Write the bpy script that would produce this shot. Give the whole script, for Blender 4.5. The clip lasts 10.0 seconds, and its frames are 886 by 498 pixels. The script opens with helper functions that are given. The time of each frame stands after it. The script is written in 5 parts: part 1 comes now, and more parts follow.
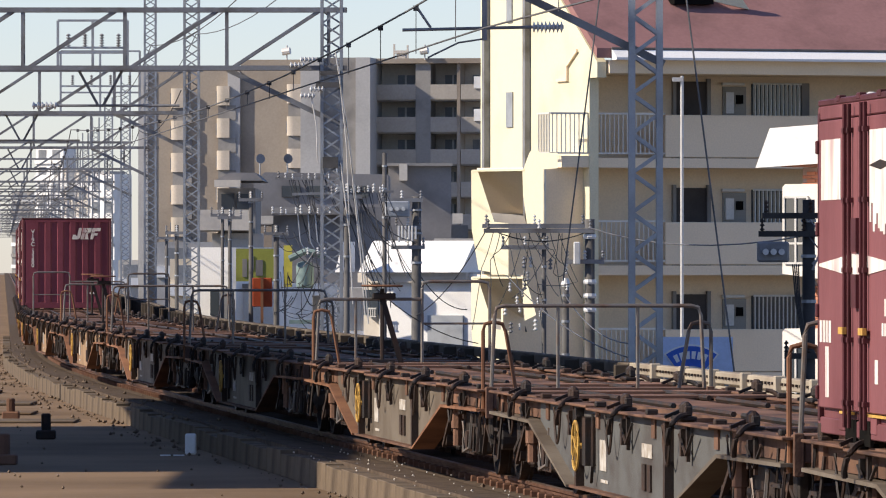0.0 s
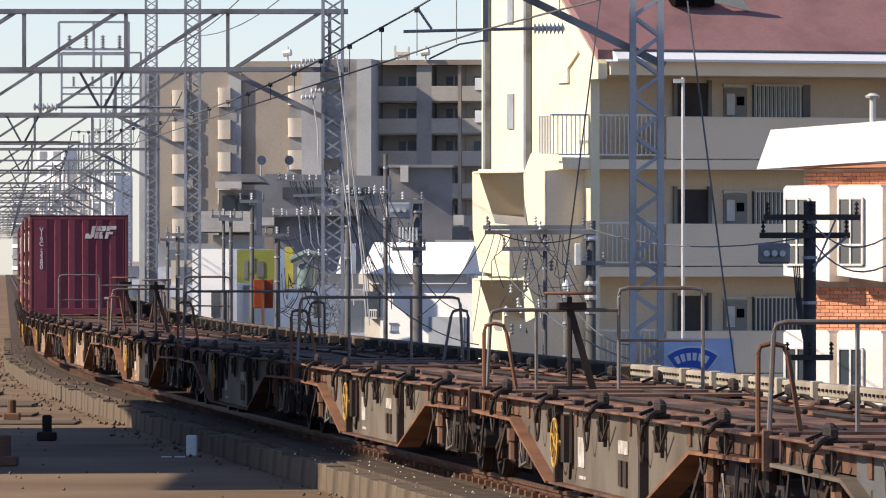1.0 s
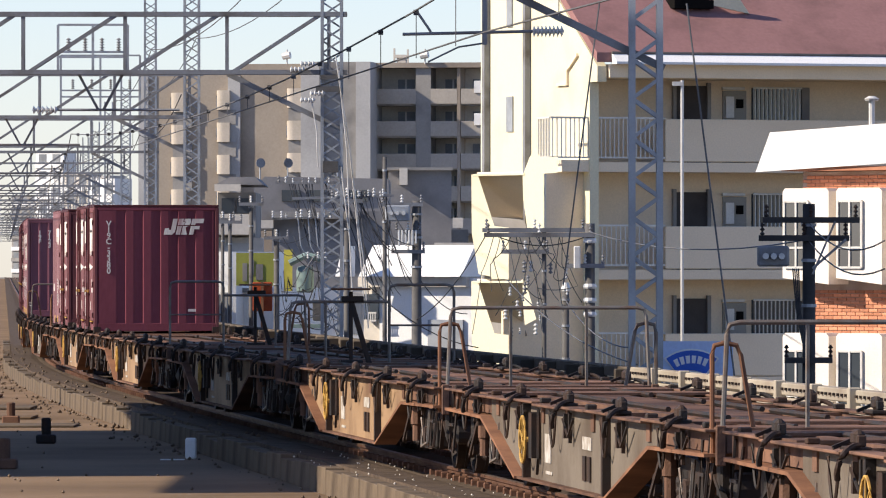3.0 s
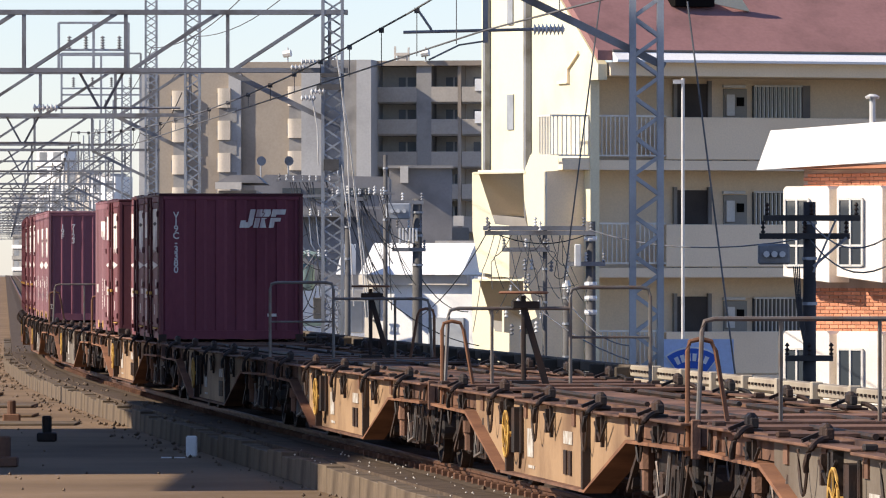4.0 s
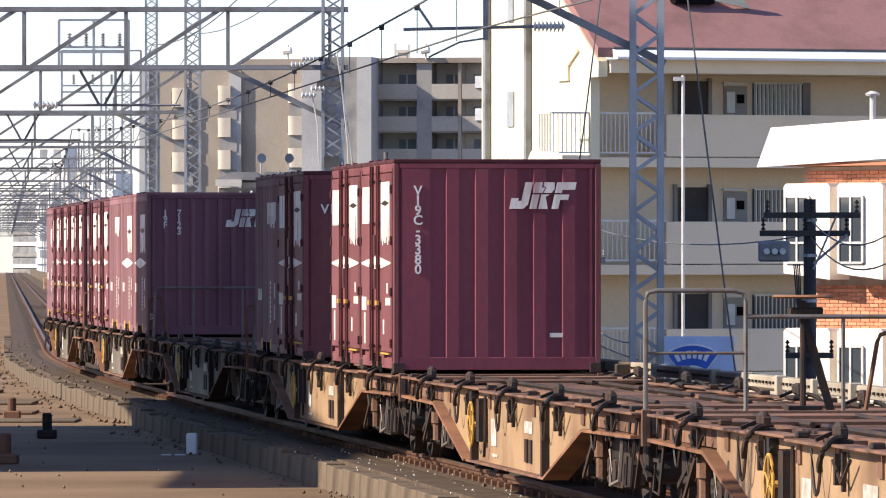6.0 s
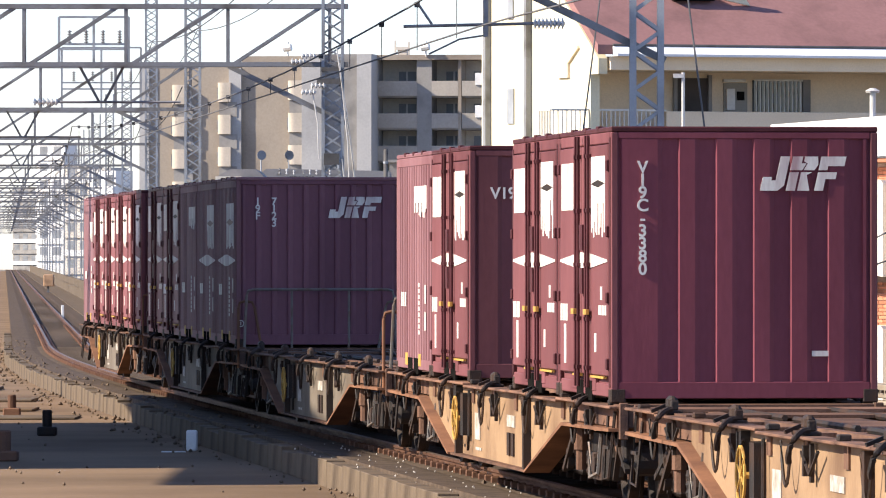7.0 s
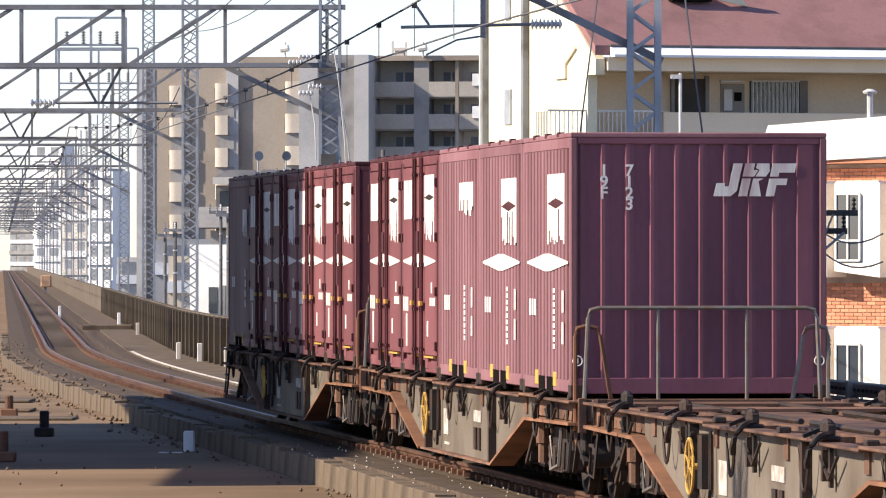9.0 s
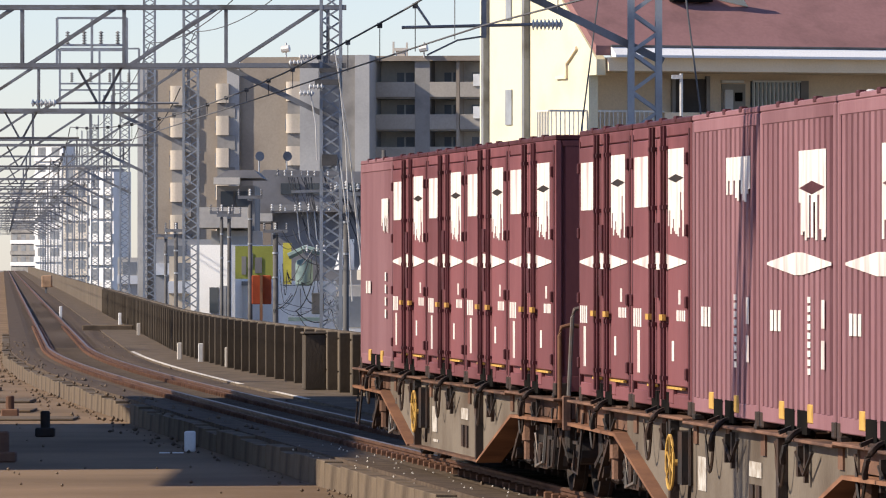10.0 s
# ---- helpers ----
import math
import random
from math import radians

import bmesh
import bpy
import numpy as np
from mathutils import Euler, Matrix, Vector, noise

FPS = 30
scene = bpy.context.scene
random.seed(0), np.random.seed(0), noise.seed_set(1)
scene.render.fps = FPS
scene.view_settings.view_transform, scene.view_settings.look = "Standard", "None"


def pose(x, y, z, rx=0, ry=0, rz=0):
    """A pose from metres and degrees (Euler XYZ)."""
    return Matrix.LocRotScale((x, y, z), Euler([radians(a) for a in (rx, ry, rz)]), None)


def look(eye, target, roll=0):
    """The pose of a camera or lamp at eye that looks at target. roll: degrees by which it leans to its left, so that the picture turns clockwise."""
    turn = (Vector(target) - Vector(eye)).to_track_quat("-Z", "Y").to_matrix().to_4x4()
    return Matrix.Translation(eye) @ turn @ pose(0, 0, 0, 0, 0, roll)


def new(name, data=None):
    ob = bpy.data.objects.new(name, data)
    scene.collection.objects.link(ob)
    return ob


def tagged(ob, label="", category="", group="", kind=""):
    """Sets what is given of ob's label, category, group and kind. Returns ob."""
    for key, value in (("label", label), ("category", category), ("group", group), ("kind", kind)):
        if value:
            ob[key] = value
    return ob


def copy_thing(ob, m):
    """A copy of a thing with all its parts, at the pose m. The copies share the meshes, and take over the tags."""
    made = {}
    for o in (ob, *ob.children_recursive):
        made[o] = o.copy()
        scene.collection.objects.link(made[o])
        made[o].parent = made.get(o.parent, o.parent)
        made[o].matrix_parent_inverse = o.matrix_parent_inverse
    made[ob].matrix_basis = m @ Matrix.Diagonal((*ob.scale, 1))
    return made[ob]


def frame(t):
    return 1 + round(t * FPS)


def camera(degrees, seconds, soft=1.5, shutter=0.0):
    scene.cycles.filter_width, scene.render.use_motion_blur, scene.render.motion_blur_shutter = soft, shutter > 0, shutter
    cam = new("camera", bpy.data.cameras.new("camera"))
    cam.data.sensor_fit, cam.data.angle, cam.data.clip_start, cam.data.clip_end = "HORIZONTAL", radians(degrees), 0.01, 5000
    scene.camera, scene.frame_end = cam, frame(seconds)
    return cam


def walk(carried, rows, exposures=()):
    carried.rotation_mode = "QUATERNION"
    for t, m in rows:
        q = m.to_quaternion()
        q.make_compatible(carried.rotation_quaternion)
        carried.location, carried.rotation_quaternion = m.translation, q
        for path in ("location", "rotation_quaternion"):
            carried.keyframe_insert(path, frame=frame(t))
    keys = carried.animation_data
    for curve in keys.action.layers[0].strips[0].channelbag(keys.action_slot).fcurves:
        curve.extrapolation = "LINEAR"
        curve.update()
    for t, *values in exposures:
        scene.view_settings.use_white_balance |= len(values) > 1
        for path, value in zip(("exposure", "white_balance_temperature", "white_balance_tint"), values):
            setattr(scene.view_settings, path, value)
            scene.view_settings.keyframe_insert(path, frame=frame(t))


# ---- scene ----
# A freight train on a curved viaduct track, seen through a long lens from a platform.
cam = camera(7.01, 10.0, soft=1.1)
STAND = (0.0, 0.0, 2.33)
# seconds, turn to the left and tilt upwards in thousandths of a degree
SWAY = [(0, -14, 100), (0.5, -5, 106), (1, -6, 112), (1.5, 2, 119), (2, -1, 119), (2.5, -15, 140), (3.2, -11, 130), (4, -7, 118),
        (4.5, -7, 111), (5, 0, 107), (5.5, -6, 105), (6.2, -5, 90), (7, -5, 72), (7.5, -7, 79), (8, -18, 80), (8.5, -27, 80),
        (9, -27, 78), (9.5, -19, 80), (10, -20, 80)]
walk(cam, [(t, pose(*STAND, 90 + up / 1000, 0, left / 1000)) for t, left, up in SWAY],
     exposures=[(0, 0.40, 7000, 12), (0.8, 0.48, 7000, 12), (4, 0.60, 7000, 12), (5.7, 0.84, 7000, 12), (7, 1.02, 7000, 12), (9, 0.88, 7000, 12), (10, 0.46, 7000, 12)])

# ---- light ----
SUN_BACK, SUN_UP = 11.0, 33.0  # degrees: behind the line square to the view, and height
sun_way = Vector((-math.cos(radians(SUN_BACK)) * math.cos(radians(SUN_UP)), -math.sin(radians(SUN_BACK)) * math.cos(radians(SUN_UP)), math.sin(radians(SUN_UP))))
world = bpy.data.worlds.new("sky")
scene.world = world
world.use_nodes = True
wn = world.node_tree.nodes
sky = wn.new("ShaderNodeTexSky")
sky.sky_type, sky.sun_disc = "NISHITA", False
sky.sun_elevation, sky.sun_rotation = radians(SUN_UP), math.atan2(sun_way.x, sun_way.y)
sky.dust_density, sky.air_density, sky.ozone_density = 0.2, 0.9, 4.5
tone = wn.new("ShaderNodeMix")
tone.data_type, tone.blend_type = "RGBA", "MULTIPLY"
tone.inputs[0].default_value, tone.inputs[7].default_value = 1.0, (0.985, 0.955, 1.10, 1)
world.node_tree.links.new(sky.outputs[0], tone.inputs[6])
world.node_tree.links.new(tone.outputs[2], wn["Background"].inputs[0])
wn["Background"].inputs[1].default_value = 0.119
lamp = bpy.data.lights.new("sun", "SUN")
lamp.energy, lamp.angle, lamp.color = 4.8, radians(0.8), (1.0, 0.93, 0.82)
sun = new("sun", lamp)
sun.matrix_world = look(sun_way * 300, (0, 0, 0))

# ---- materials ----


def mat(name, colour, rough=0.7, metal=0.0, second=None, amount=0.35, scale=2.0, fine=40.0, bump=0.15, stretch=(1, 1, 1), spread=0.0, spec=0.12):
    """Paint or raw stuff: base colour, patches of a second colour, fine grain, bump; spread varies it from piece to piece."""
    m = bpy.data.materials.new(name)
    m.use_nodes = True
    n, l = m.node_tree.nodes, m.node_tree.links
    b = n["Principled BSDF"]
    co, mp = n.new("ShaderNodeTexCoord"), n.new("ShaderNodeMapping")
    mp.inputs["Scale"].default_value = stretch
    l.new(co.outputs["Object"], mp.inputs[0])
    big, small = n.new("ShaderNodeTexNoise"), n.new("ShaderNodeTexNoise")
    for node, s, d in ((big, scale, 6.0), (small, fine, 3.0)):
        node.inputs["Scale"].default_value, node.inputs["Detail"].default_value = s, d
        l.new(mp.outputs[0], node.inputs["Vector"])
    ramp = n.new("ShaderNodeValToRGB")
    ramp.color_ramp.elements[0].position, ramp.color_ramp.elements[1].position = 0.62 - amount * 0.55, 0.72
    l.new(big.outputs[0], ramp.inputs[0])
    mix = n.new("ShaderNodeMix")
    mix.data_type = "RGBA"
    second = second or [c * 0.6 for c in colour]
    mix.inputs[6].default_value, mix.inputs[7].default_value = (*colour, 1), (*second, 1)
    l.new(ramp.outputs[0], mix.inputs[0])
    hsv = n.new("ShaderNodeHueSaturation")
    val = n.new("ShaderNodeMapRange")
    val.inputs[3].default_value, val.inputs[4].default_value = 0.86, 1.14
    l.new(small.outputs[0], val.inputs[0])
    last = val.outputs[0]
    if spread:
        info, mul, rng = n.new("ShaderNodeObjectInfo"), n.new("ShaderNodeMath"), n.new("ShaderNodeMapRange")
        mul.operation = "MULTIPLY"
        rng.inputs[3].default_value, rng.inputs[4].default_value = 1 - spread, 1 + spread
        l.new(info.outputs["Random"], rng.inputs[0])
        l.new(rng.outputs[0], mul.inputs[0])
        l.new(last, mul.inputs[1])
        last = mul.outputs[0]
    l.new(last, hsv.inputs["Value"])
    l.new(mix.outputs[2], hsv.inputs["Color"])
    l.new(hsv.outputs[0], b.inputs["Base Color"])
    b.inputs["Metallic"].default_value = metal
    b.inputs["Specular IOR Level"].default_value = spec
    rr = n.new("ShaderNodeMapRange")
    rr.inputs[3].default_value, rr.inputs[4].default_value = max(rough - 0.12, 0.05), min(rough + 0.15, 1)
    l.new(big.outputs[0], rr.inputs[0])
    l.new(rr.outputs[0], b.inputs["Roughness"])
    if bump:
        bp = n.new("ShaderNodeBump")
        bp.inputs["Strength"].default_value, bp.inputs["Distance"].default_value = bump, 0.02
        l.new(small.outputs[0], bp.inputs["Height"])
        l.new(bp.outputs[0], b.inputs["Normal"])
    return m


def glass(name, tint):
    m = bpy.data.materials.new(name)
    m.use_nodes = True
    b = m.node_tree.nodes["Principled BSDF"]
    b.inputs["Base Color"].default_value = (*tint, 1)
    b.inputs["Roughness"].default_value, b.inputs["Specular IOR Level"].default_value = 0.06, 0.8
    return m


MAROON = mat("container_paint", (0.19, 0.070, 0.074), 0.55, 0, (0.12, 0.041, 0.045), 0.42, 0.9, 25, 0.08, (1, 1, 0.35), 0.16)
MAROON_WORN = mat("worn_container_paint", (0.240, 0.121, 0.130), 0.62, 0, (0.165, 0.073, 0.080), 0.42, 1.1, 30, 0.08, (1, 1, 0.25), 0.14)
# maroon turned purple: the end's shade and dirt are put into the colour
SHADED_END = mat("shaded_dirty_end_maroon", (0.18, 0.066, 0.088), 0.5, 0, (0.115, 0.040, 0.056), 0.38, 0.9, 25, 0.08, (1, 1, 0.3), 0.05, 0.3)
PURPLE2 = mat("dull_maroon_end_paint", (0.20, 0.055, 0.072), 0.5, 0, (0.125, 0.032, 0.044), 0.3, 0.7, 25, 0.08, (1, 1, 0.3), 0.05)
BLACK_STEEL = mat("grimy_steel", (0.034, 0.030, 0.028), 0.6, 0.2, (0.07, 0.04, 0.028), 0.4, 3, 60, 0.3)
# dark maroon; on locking bars and seams the darkness is shade put into colour
DARKMAROON = mat("dark_maroon_with_shade", (0.085, 0.026, 0.03), 0.5, 0.1, (0.05, 0.018, 0.018), 0.3, 3, 40, 0.1)
RUST = mat("rusty_brown_steel", (0.195, 0.105, 0.068), 0.8, 0, (0.055, 0.035, 0.03), 0.45, 1.6, 40, 0.3, spread=0.25)
RUST_ORANGE = mat("orange_rust_steel", (0.25, 0.122, 0.068), 0.8, 0, (0.12, 0.06, 0.04), 0.45, 1.5, 30, 0.15, spread=0.15)
SILL = mat("weathered_tan_sill", (0.31, 0.20, 0.115), 0.65, 0, (0.15, 0.09, 0.055), 0.42, 1.1, 22, 0.15, (1, 1, 0.9), 0.12)
SILL_DULL = mat("dull_grey_brown_sill", (0.16, 0.132, 0.102), 0.65, 0, (0.085, 0.064, 0.047), 0.45, 1.1, 22, 0.15, (1, 1, 0.9), 0.1)
SILL_GREY = mat("weathered_grey_sill", (0.10, 0.10, 0.095), 0.7, 0, (0.06, 0.05, 0.045), 0.35, 1.2, 30, 0.2, (1, 1, 2), 0.1)
WHITE = mat("white_label_paint", (0.71, 0.68, 0.61), 0.6, 0, (0.42, 0.29, 0.28), 0.34, 5, 60, 0.05, (1, 1, 0.2))
LETTERS = mat("clean_white_lettering", (0.70, 0.68, 0.63), 0.6, 0, (0.62, 0.58, 0.54), 0.2, 3, 60, 0.03)
FADED = mat("faded_white_lettering", (0.5, 0.47, 0.42), 0.7, 0, (0.25, 0.2, 0.15), 0.5, 9, 60, 0.1)
YELLOW = mat("faded_yellow_paint", (0.52, 0.31, 0.08), 0.6, 0, (0.2, 0.11, 0.04), 0.3, 5, 60, 0.1)
GALV = mat("galvanised_steel", (0.36, 0.38, 0.40), 0.55, 0.35, (0.25, 0.26, 0.27), 0.3, 1.5, 30, 0.1)
GALV_DARK = mat("weathered_steel", (0.25, 0.255, 0.265), 0.6, 0.3, (0.13, 0.12, 0.11), 0.3, 1.5, 30, 0.1)
PIPE = mat("handrail_steel", (0.17, 0.155, 0.14), 0.5, 0.3, (0.15, 0.09, 0.06), 0.3, 5, 50, 0.1, spread=0.2)
CONCRETE = mat("concrete", (0.15, 0.112, 0.077), 0.9, 0, (0.07, 0.052, 0.038), 0.5, 1.6, 14, 0.5, spread=0.03)
BED = mat("trackbed_concrete", (0.22, 0.147, 0.09), 0.95, 0, (0.125, 0.083, 0.05), 0.45, 0.25, 9, 0.4)
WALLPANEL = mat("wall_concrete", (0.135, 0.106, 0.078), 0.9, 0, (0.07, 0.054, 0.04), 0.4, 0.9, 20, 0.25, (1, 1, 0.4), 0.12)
# on the parapet posts, shaded near faces and gap shadows are darkened into this colour
POSTM = mat("darkened_post_concrete", (0.085, 0.067, 0.05), 0.9, 0, (0.05, 0.04, 0.03), 0.4, 0.9, 20, 0.25, spread=0.2)
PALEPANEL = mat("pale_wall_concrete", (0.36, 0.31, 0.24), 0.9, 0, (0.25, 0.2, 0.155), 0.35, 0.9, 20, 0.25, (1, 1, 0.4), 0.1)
BALLAST = mat("brown_ballast", (0.115, 0.082, 0.058), 0.95, 0, (0.06, 0.043, 0.031), 0.5, 3, 14, 1.0)
STONE = mat("ballast_stone", (0.19, 0.138, 0.094), 0.9, 0, (0.08, 0.058, 0.042), 0.5, 4, 30, 0.4)
RAIL = mat("rail_steel", (0.16, 0.085, 0.055), 0.6, 0.5, (0.10, 0.05, 0.035), 0.4, 2, 40, 0.2)
RAILTOP = mat("polished_railhead", (0.22, 0.16, 0.125), 0.45, 0.7, (0.15, 0.1, 0.075), 0.2, 3, 40, 0.05)
SLEEPER = mat("sleeper_concrete", (0.115, 0.085, 0.062), 0.9, 0, (0.07, 0.052, 0.038), 0.4, 2, 25, 0.3, spread=0.15)
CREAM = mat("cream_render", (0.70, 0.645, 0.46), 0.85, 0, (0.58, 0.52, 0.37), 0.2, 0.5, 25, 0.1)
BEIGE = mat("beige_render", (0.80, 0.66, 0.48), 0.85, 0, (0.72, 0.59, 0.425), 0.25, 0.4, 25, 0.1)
ROOF_RED = mat("maroon_roof_shingle", (0.285, 0.15, 0.14), 0.85, 0, (0.22, 0.118, 0.11), 0.3, 1.0, 9, 0.3)
WHITEWALL = mat("white_render", (0.80, 0.79, 0.76), 0.8, 0, (0.68, 0.66, 0.62), 0.2, 0.6, 25, 0.08)
PINKWALL = mat("pale_pink_render", (0.82, 0.75, 0.66), 0.8, 0, (0.74, 0.66, 0.57), 0.2, 0.6, 25, 0.08)
BRICKM = mat("orange_brick", (0.56, 0.25, 0.15), 0.85, 0, (0.44, 0.18, 0.105), 0.3, 3, 40, 0.2, spread=0.25)
MORTAR = mat("mortar", (0.45, 0.36, 0.30), 0.9, 0, (0.36, 0.28, 0.23), 0.3, 3, 40, 0.2)
# near black without gloss; stands in for the shade inside pocket mouths
DARK = mat("painted_opening_black", (0.012, 0.011, 0.01), 0.9, 0, (0.008, 0.008, 0.008), 0.3, 2, 20, 0, spec=0.0)
# dark colour for flat sheets that stand in for shade inside open doorways
DOORSHADE = mat("painted_doorway_shade", (0.085, 0.074, 0.068), 0.8, 0, (0.06, 0.052, 0.048), 0.3, 1, 20, 0)
GLASS = glass("window_glass", (0.05, 0.06, 0.07))
DOORM = mat("grey_door_paint", (0.33, 0.31, 0.27), 0.6, 0, (0.28, 0.26, 0.22), 0.2, 1, 20, 0.05)
ALU = mat("pale_aluminium", (0.62, 0.60, 0.56), 0.45, 0.2, (0.5, 0.48, 0.45), 0.2, 2, 20, 0.05)
TAUPE = mat("taupe_tile", (0.35, 0.295, 0.235), 0.8, 0, (0.22, 0.18, 0.145), 0.25, 0.15, 6, 0.1)
GREYWALL = mat("grey_tile", (0.42, 0.41, 0.395), 0.8, 0, (0.27, 0.265, 0.26), 0.25, 0.15, 6, 0.1)
PARAPET = mat("grey_beige_parapet", (0.40, 0.36, 0.31), 0.8, 0, (0.33, 0.3, 0.26), 0.25, 0.3, 6, 0.1)
ROUNDED = mat("beige_balcony_render", (0.5, 0.435, 0.36), 0.8, 0, (0.42, 0.37, 0.3), 0.25, 0.3, 6, 0.1)
PALEORANGE = mat("faded_orange_case", (0.52, 0.32, 0.19), 0.7)
BALCONY = mat("pale_balcony_render", (0.62, 0.565, 0.485), 0.8, 0, (0.44, 0.4, 0.35), 0.25, 0.3, 6, 0.1)
SLATE = mat("dark_grey_cladding", (0.24, 0.231, 0.228), 0.75, 0, (0.15, 0.144, 0.145), 0.3, 0.5, 8, 0.15)
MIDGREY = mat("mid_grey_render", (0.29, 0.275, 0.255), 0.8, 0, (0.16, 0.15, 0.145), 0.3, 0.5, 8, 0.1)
BLUE = mat("deep_blue_sign", (0.05, 0.14, 0.52), 0.5, 0, (0.045, 0.12, 0.46), 0.2, 2, 20, 0)
PALEBLUE = mat("pale_blue_sign", (0.50, 0.59, 0.78), 0.5, 0, (0.44, 0.53, 0.72), 0.2, 2, 20, 0)
OLIVE = mat("olive_sign", (0.33, 0.34, 0.08), 0.6, 0, (0.28, 0.29, 0.07), 0.2, 2, 20, 0)
REDBOX = mat("red_brown_cabinet", (0.36, 0.075, 0.03), 0.6, 0, (0.25, 0.05, 0.025), 0.3, 2, 20, 0.1)
TEAL = mat("grey_green_equipment", (0.22, 0.30, 0.28), 0.6, 0, (0.15, 0.2, 0.19), 0.3, 2, 20, 0.1)
PORCELAIN = mat("grey_porcelain", (0.62, 0.62, 0.6), 0.25, 0, (0.5, 0.5, 0.48), 0.2, 5, 40, 0, spec=0.5)
POLE = mat("utility_pole_concrete", (0.12, 0.115, 0.11), 0.85, 0, (0.08, 0.075, 0.07), 0.3, 2, 30, 0.2)
FARGLASS = mat("dull_window_glass", (0.24, 0.25, 0.26), 0.3, 0, (0.16, 0.17, 0.18), 0.3, 0.3, 4, 0)
DARKPOLE = mat("dark_pole_concrete", (0.062, 0.058, 0.056), 0.8, 0, (0.035, 0.033, 0.032), 0.35, 2, 30, 0.2)
WIRE = mat("cable_sheath", (0.10, 0.10, 0.104), 0.6, 0.2, spread=0.6)
# unseen ground, kept pale and warm to bounce fill light into the shade
GROUND = mat("town_ground", (0.25, 0.22, 0.18), 0.95, 0, (0.17, 0.15, 0.125), 0.4, 0.05, 2, 0.2)

# ---- shapes ----


class Shape:
    """Collects points and faces of one mesh."""

    def __init__(self):
        self.v, self.f = [], []

    def add(self, pts, faces):
        k = len(self.v)
        self.v += [tuple(p) for p in pts]
        self.f += [tuple(i + k for i in f) for f in faces]
        return self

    def box(self, x0, x1, y0, y1, z0, z1, c=0.0):
        if not c:
            p = [(x, y, z) for z in (z0, z1) for x, y in ((x0, y0), (x1, y0), (x1, y1), (x0, y1))]
            return self.add(p, [(3, 2, 1, 0), (4, 5, 6, 7), (0, 1, 5, 4), (1, 2, 6, 5), (2, 3, 7, 6), (3, 0, 4, 7)])
        ring = lambda d, z: [(x0 + c, y0 + d, z), (x1 - c, y0 + d, z), (x1 - d, y0 + c, z), (x1 - d, y1 - c, z), (x1 - c, y1 - d, z), (x0 + c, y1 - d, z), (x0 + d, y1 - c, z), (x0 + d, y0 + c, z)]
        p = ring(c, z0) + ring(0, z0 + c) + ring(0, z1 - c) + ring(c, z1)
        f = [tuple(range(7, -1, -1)), tuple(range(24, 32))]
        for r in range(3):
            f += [(r * 8 + i, r * 8 + (i + 1) % 8, r * 8 + 8 + (i + 1) % 8, r * 8 + 8 + i) for i in range(8)]
        return self.add(p, f)

    def prism(self, pts, axis, a, b):
        """A flat outline pushed along an axis; the outline gives the other two coordinates in order."""
        n = len(pts)
        put = {"x": lambda p, q: (q, p[0], p[1]), "y": lambda p, q: (p[0], q, p[1]), "z": lambda p, q: (p[0], p[1], q)}[axis]
        p = [put(i, a) for i in pts] + [put(i, b) for i in pts]
        return self.add(p, [tuple(range(n - 1, -1, -1)), tuple(range(n, 2 * n))] + [(i, (i + 1) % n, n + (i + 1) % n, n + i) for i in range(n)])

    def bar(self, p, q, w, h=None):
        """A straight square bar from p to q."""
        p, q = Vector(p), Vector(q)
        d = (q - p).normalized()
        s = d.cross(Vector((0, 0, 1)) if abs(d.z) < 0.95 else Vector((0, 1, 0))).normalized()
        u = s.cross(d)
        s, u = s * w / 2, u * (h or w) / 2
        return self.add([e + a * s + b * u for e in (p, q) for a, b in ((-1, -1), (1, -1), (1, 1), (-1, 1))],
                        [(3, 2, 1, 0), (4, 5, 6, 7), (0, 1, 5, 4), (1, 2, 6, 5), (2, 3, 7, 6), (3, 0, 4, 7)])

    def tube(self, pts, r, n=6, r_end=None):
        """A round pipe through points."""
        pts = [Vector(p) for p in pts]
        rings, faces = [], []
        for i, p in enumerate(pts):
            d = (pts[min(i + 1, len(pts) - 1)] - pts[max(i - 1, 0)]).normalized()
            s = d.cross(Vector((0, 0, 1)) if abs(d.z) < 0.9 else Vector((0, 1, 0))).normalized()
            u = s.cross(d)
            rr = r if r_end is None else r + (r_end - r) * i / (len(pts) - 1)
            rings += [p + rr * (math.cos(2 * math.pi * j / n) * s + math.sin(2 * math.pi * j / n) * u) for j in range(n)]
        for i in range(len(pts) - 1):
            faces += [(i * n + j, i * n + (j + 1) % n, i * n + n + (j + 1) % n, i * n + n + j) for j in range(n)]
        return self.add(rings, faces + [tuple(range(n - 1, -1, -1)), tuple(range(len(rings) - n, len(rings)))])

    def turn(self, profile, x, y, n=12, axis="z"):
        """A turned body: profile of (radius, height)."""
        put = {"z": lambda r, h, a: (x + r * math.cos(a), y + r * math.sin(a), h), "x": lambda r, h, a: (h, x + r * math.cos(a), y + r * math.sin(a))}[axis]
        p = [put(r, h, 2 * math.pi * j / n) for r, h in profile for j in range(n)]
        f = [(i * n + j, i * n + (j + 1) % n, i * n + n + (j + 1) % n, i * n + n + j) for i in range(len(profile) - 1) for j in range(n)]
        return self.add(p, f + [tuple(range(n - 1, -1, -1)), tuple(range(len(p) - n, len(p)))])

    def mesh(self, name, material, smooth=False):
        me = bpy.data.meshes.new(name)
        me.from_pydata(self.v, [], self.f)
        if smooth:
            me.polygons.foreach_set("use_smooth", [True] * len(me.polygons))
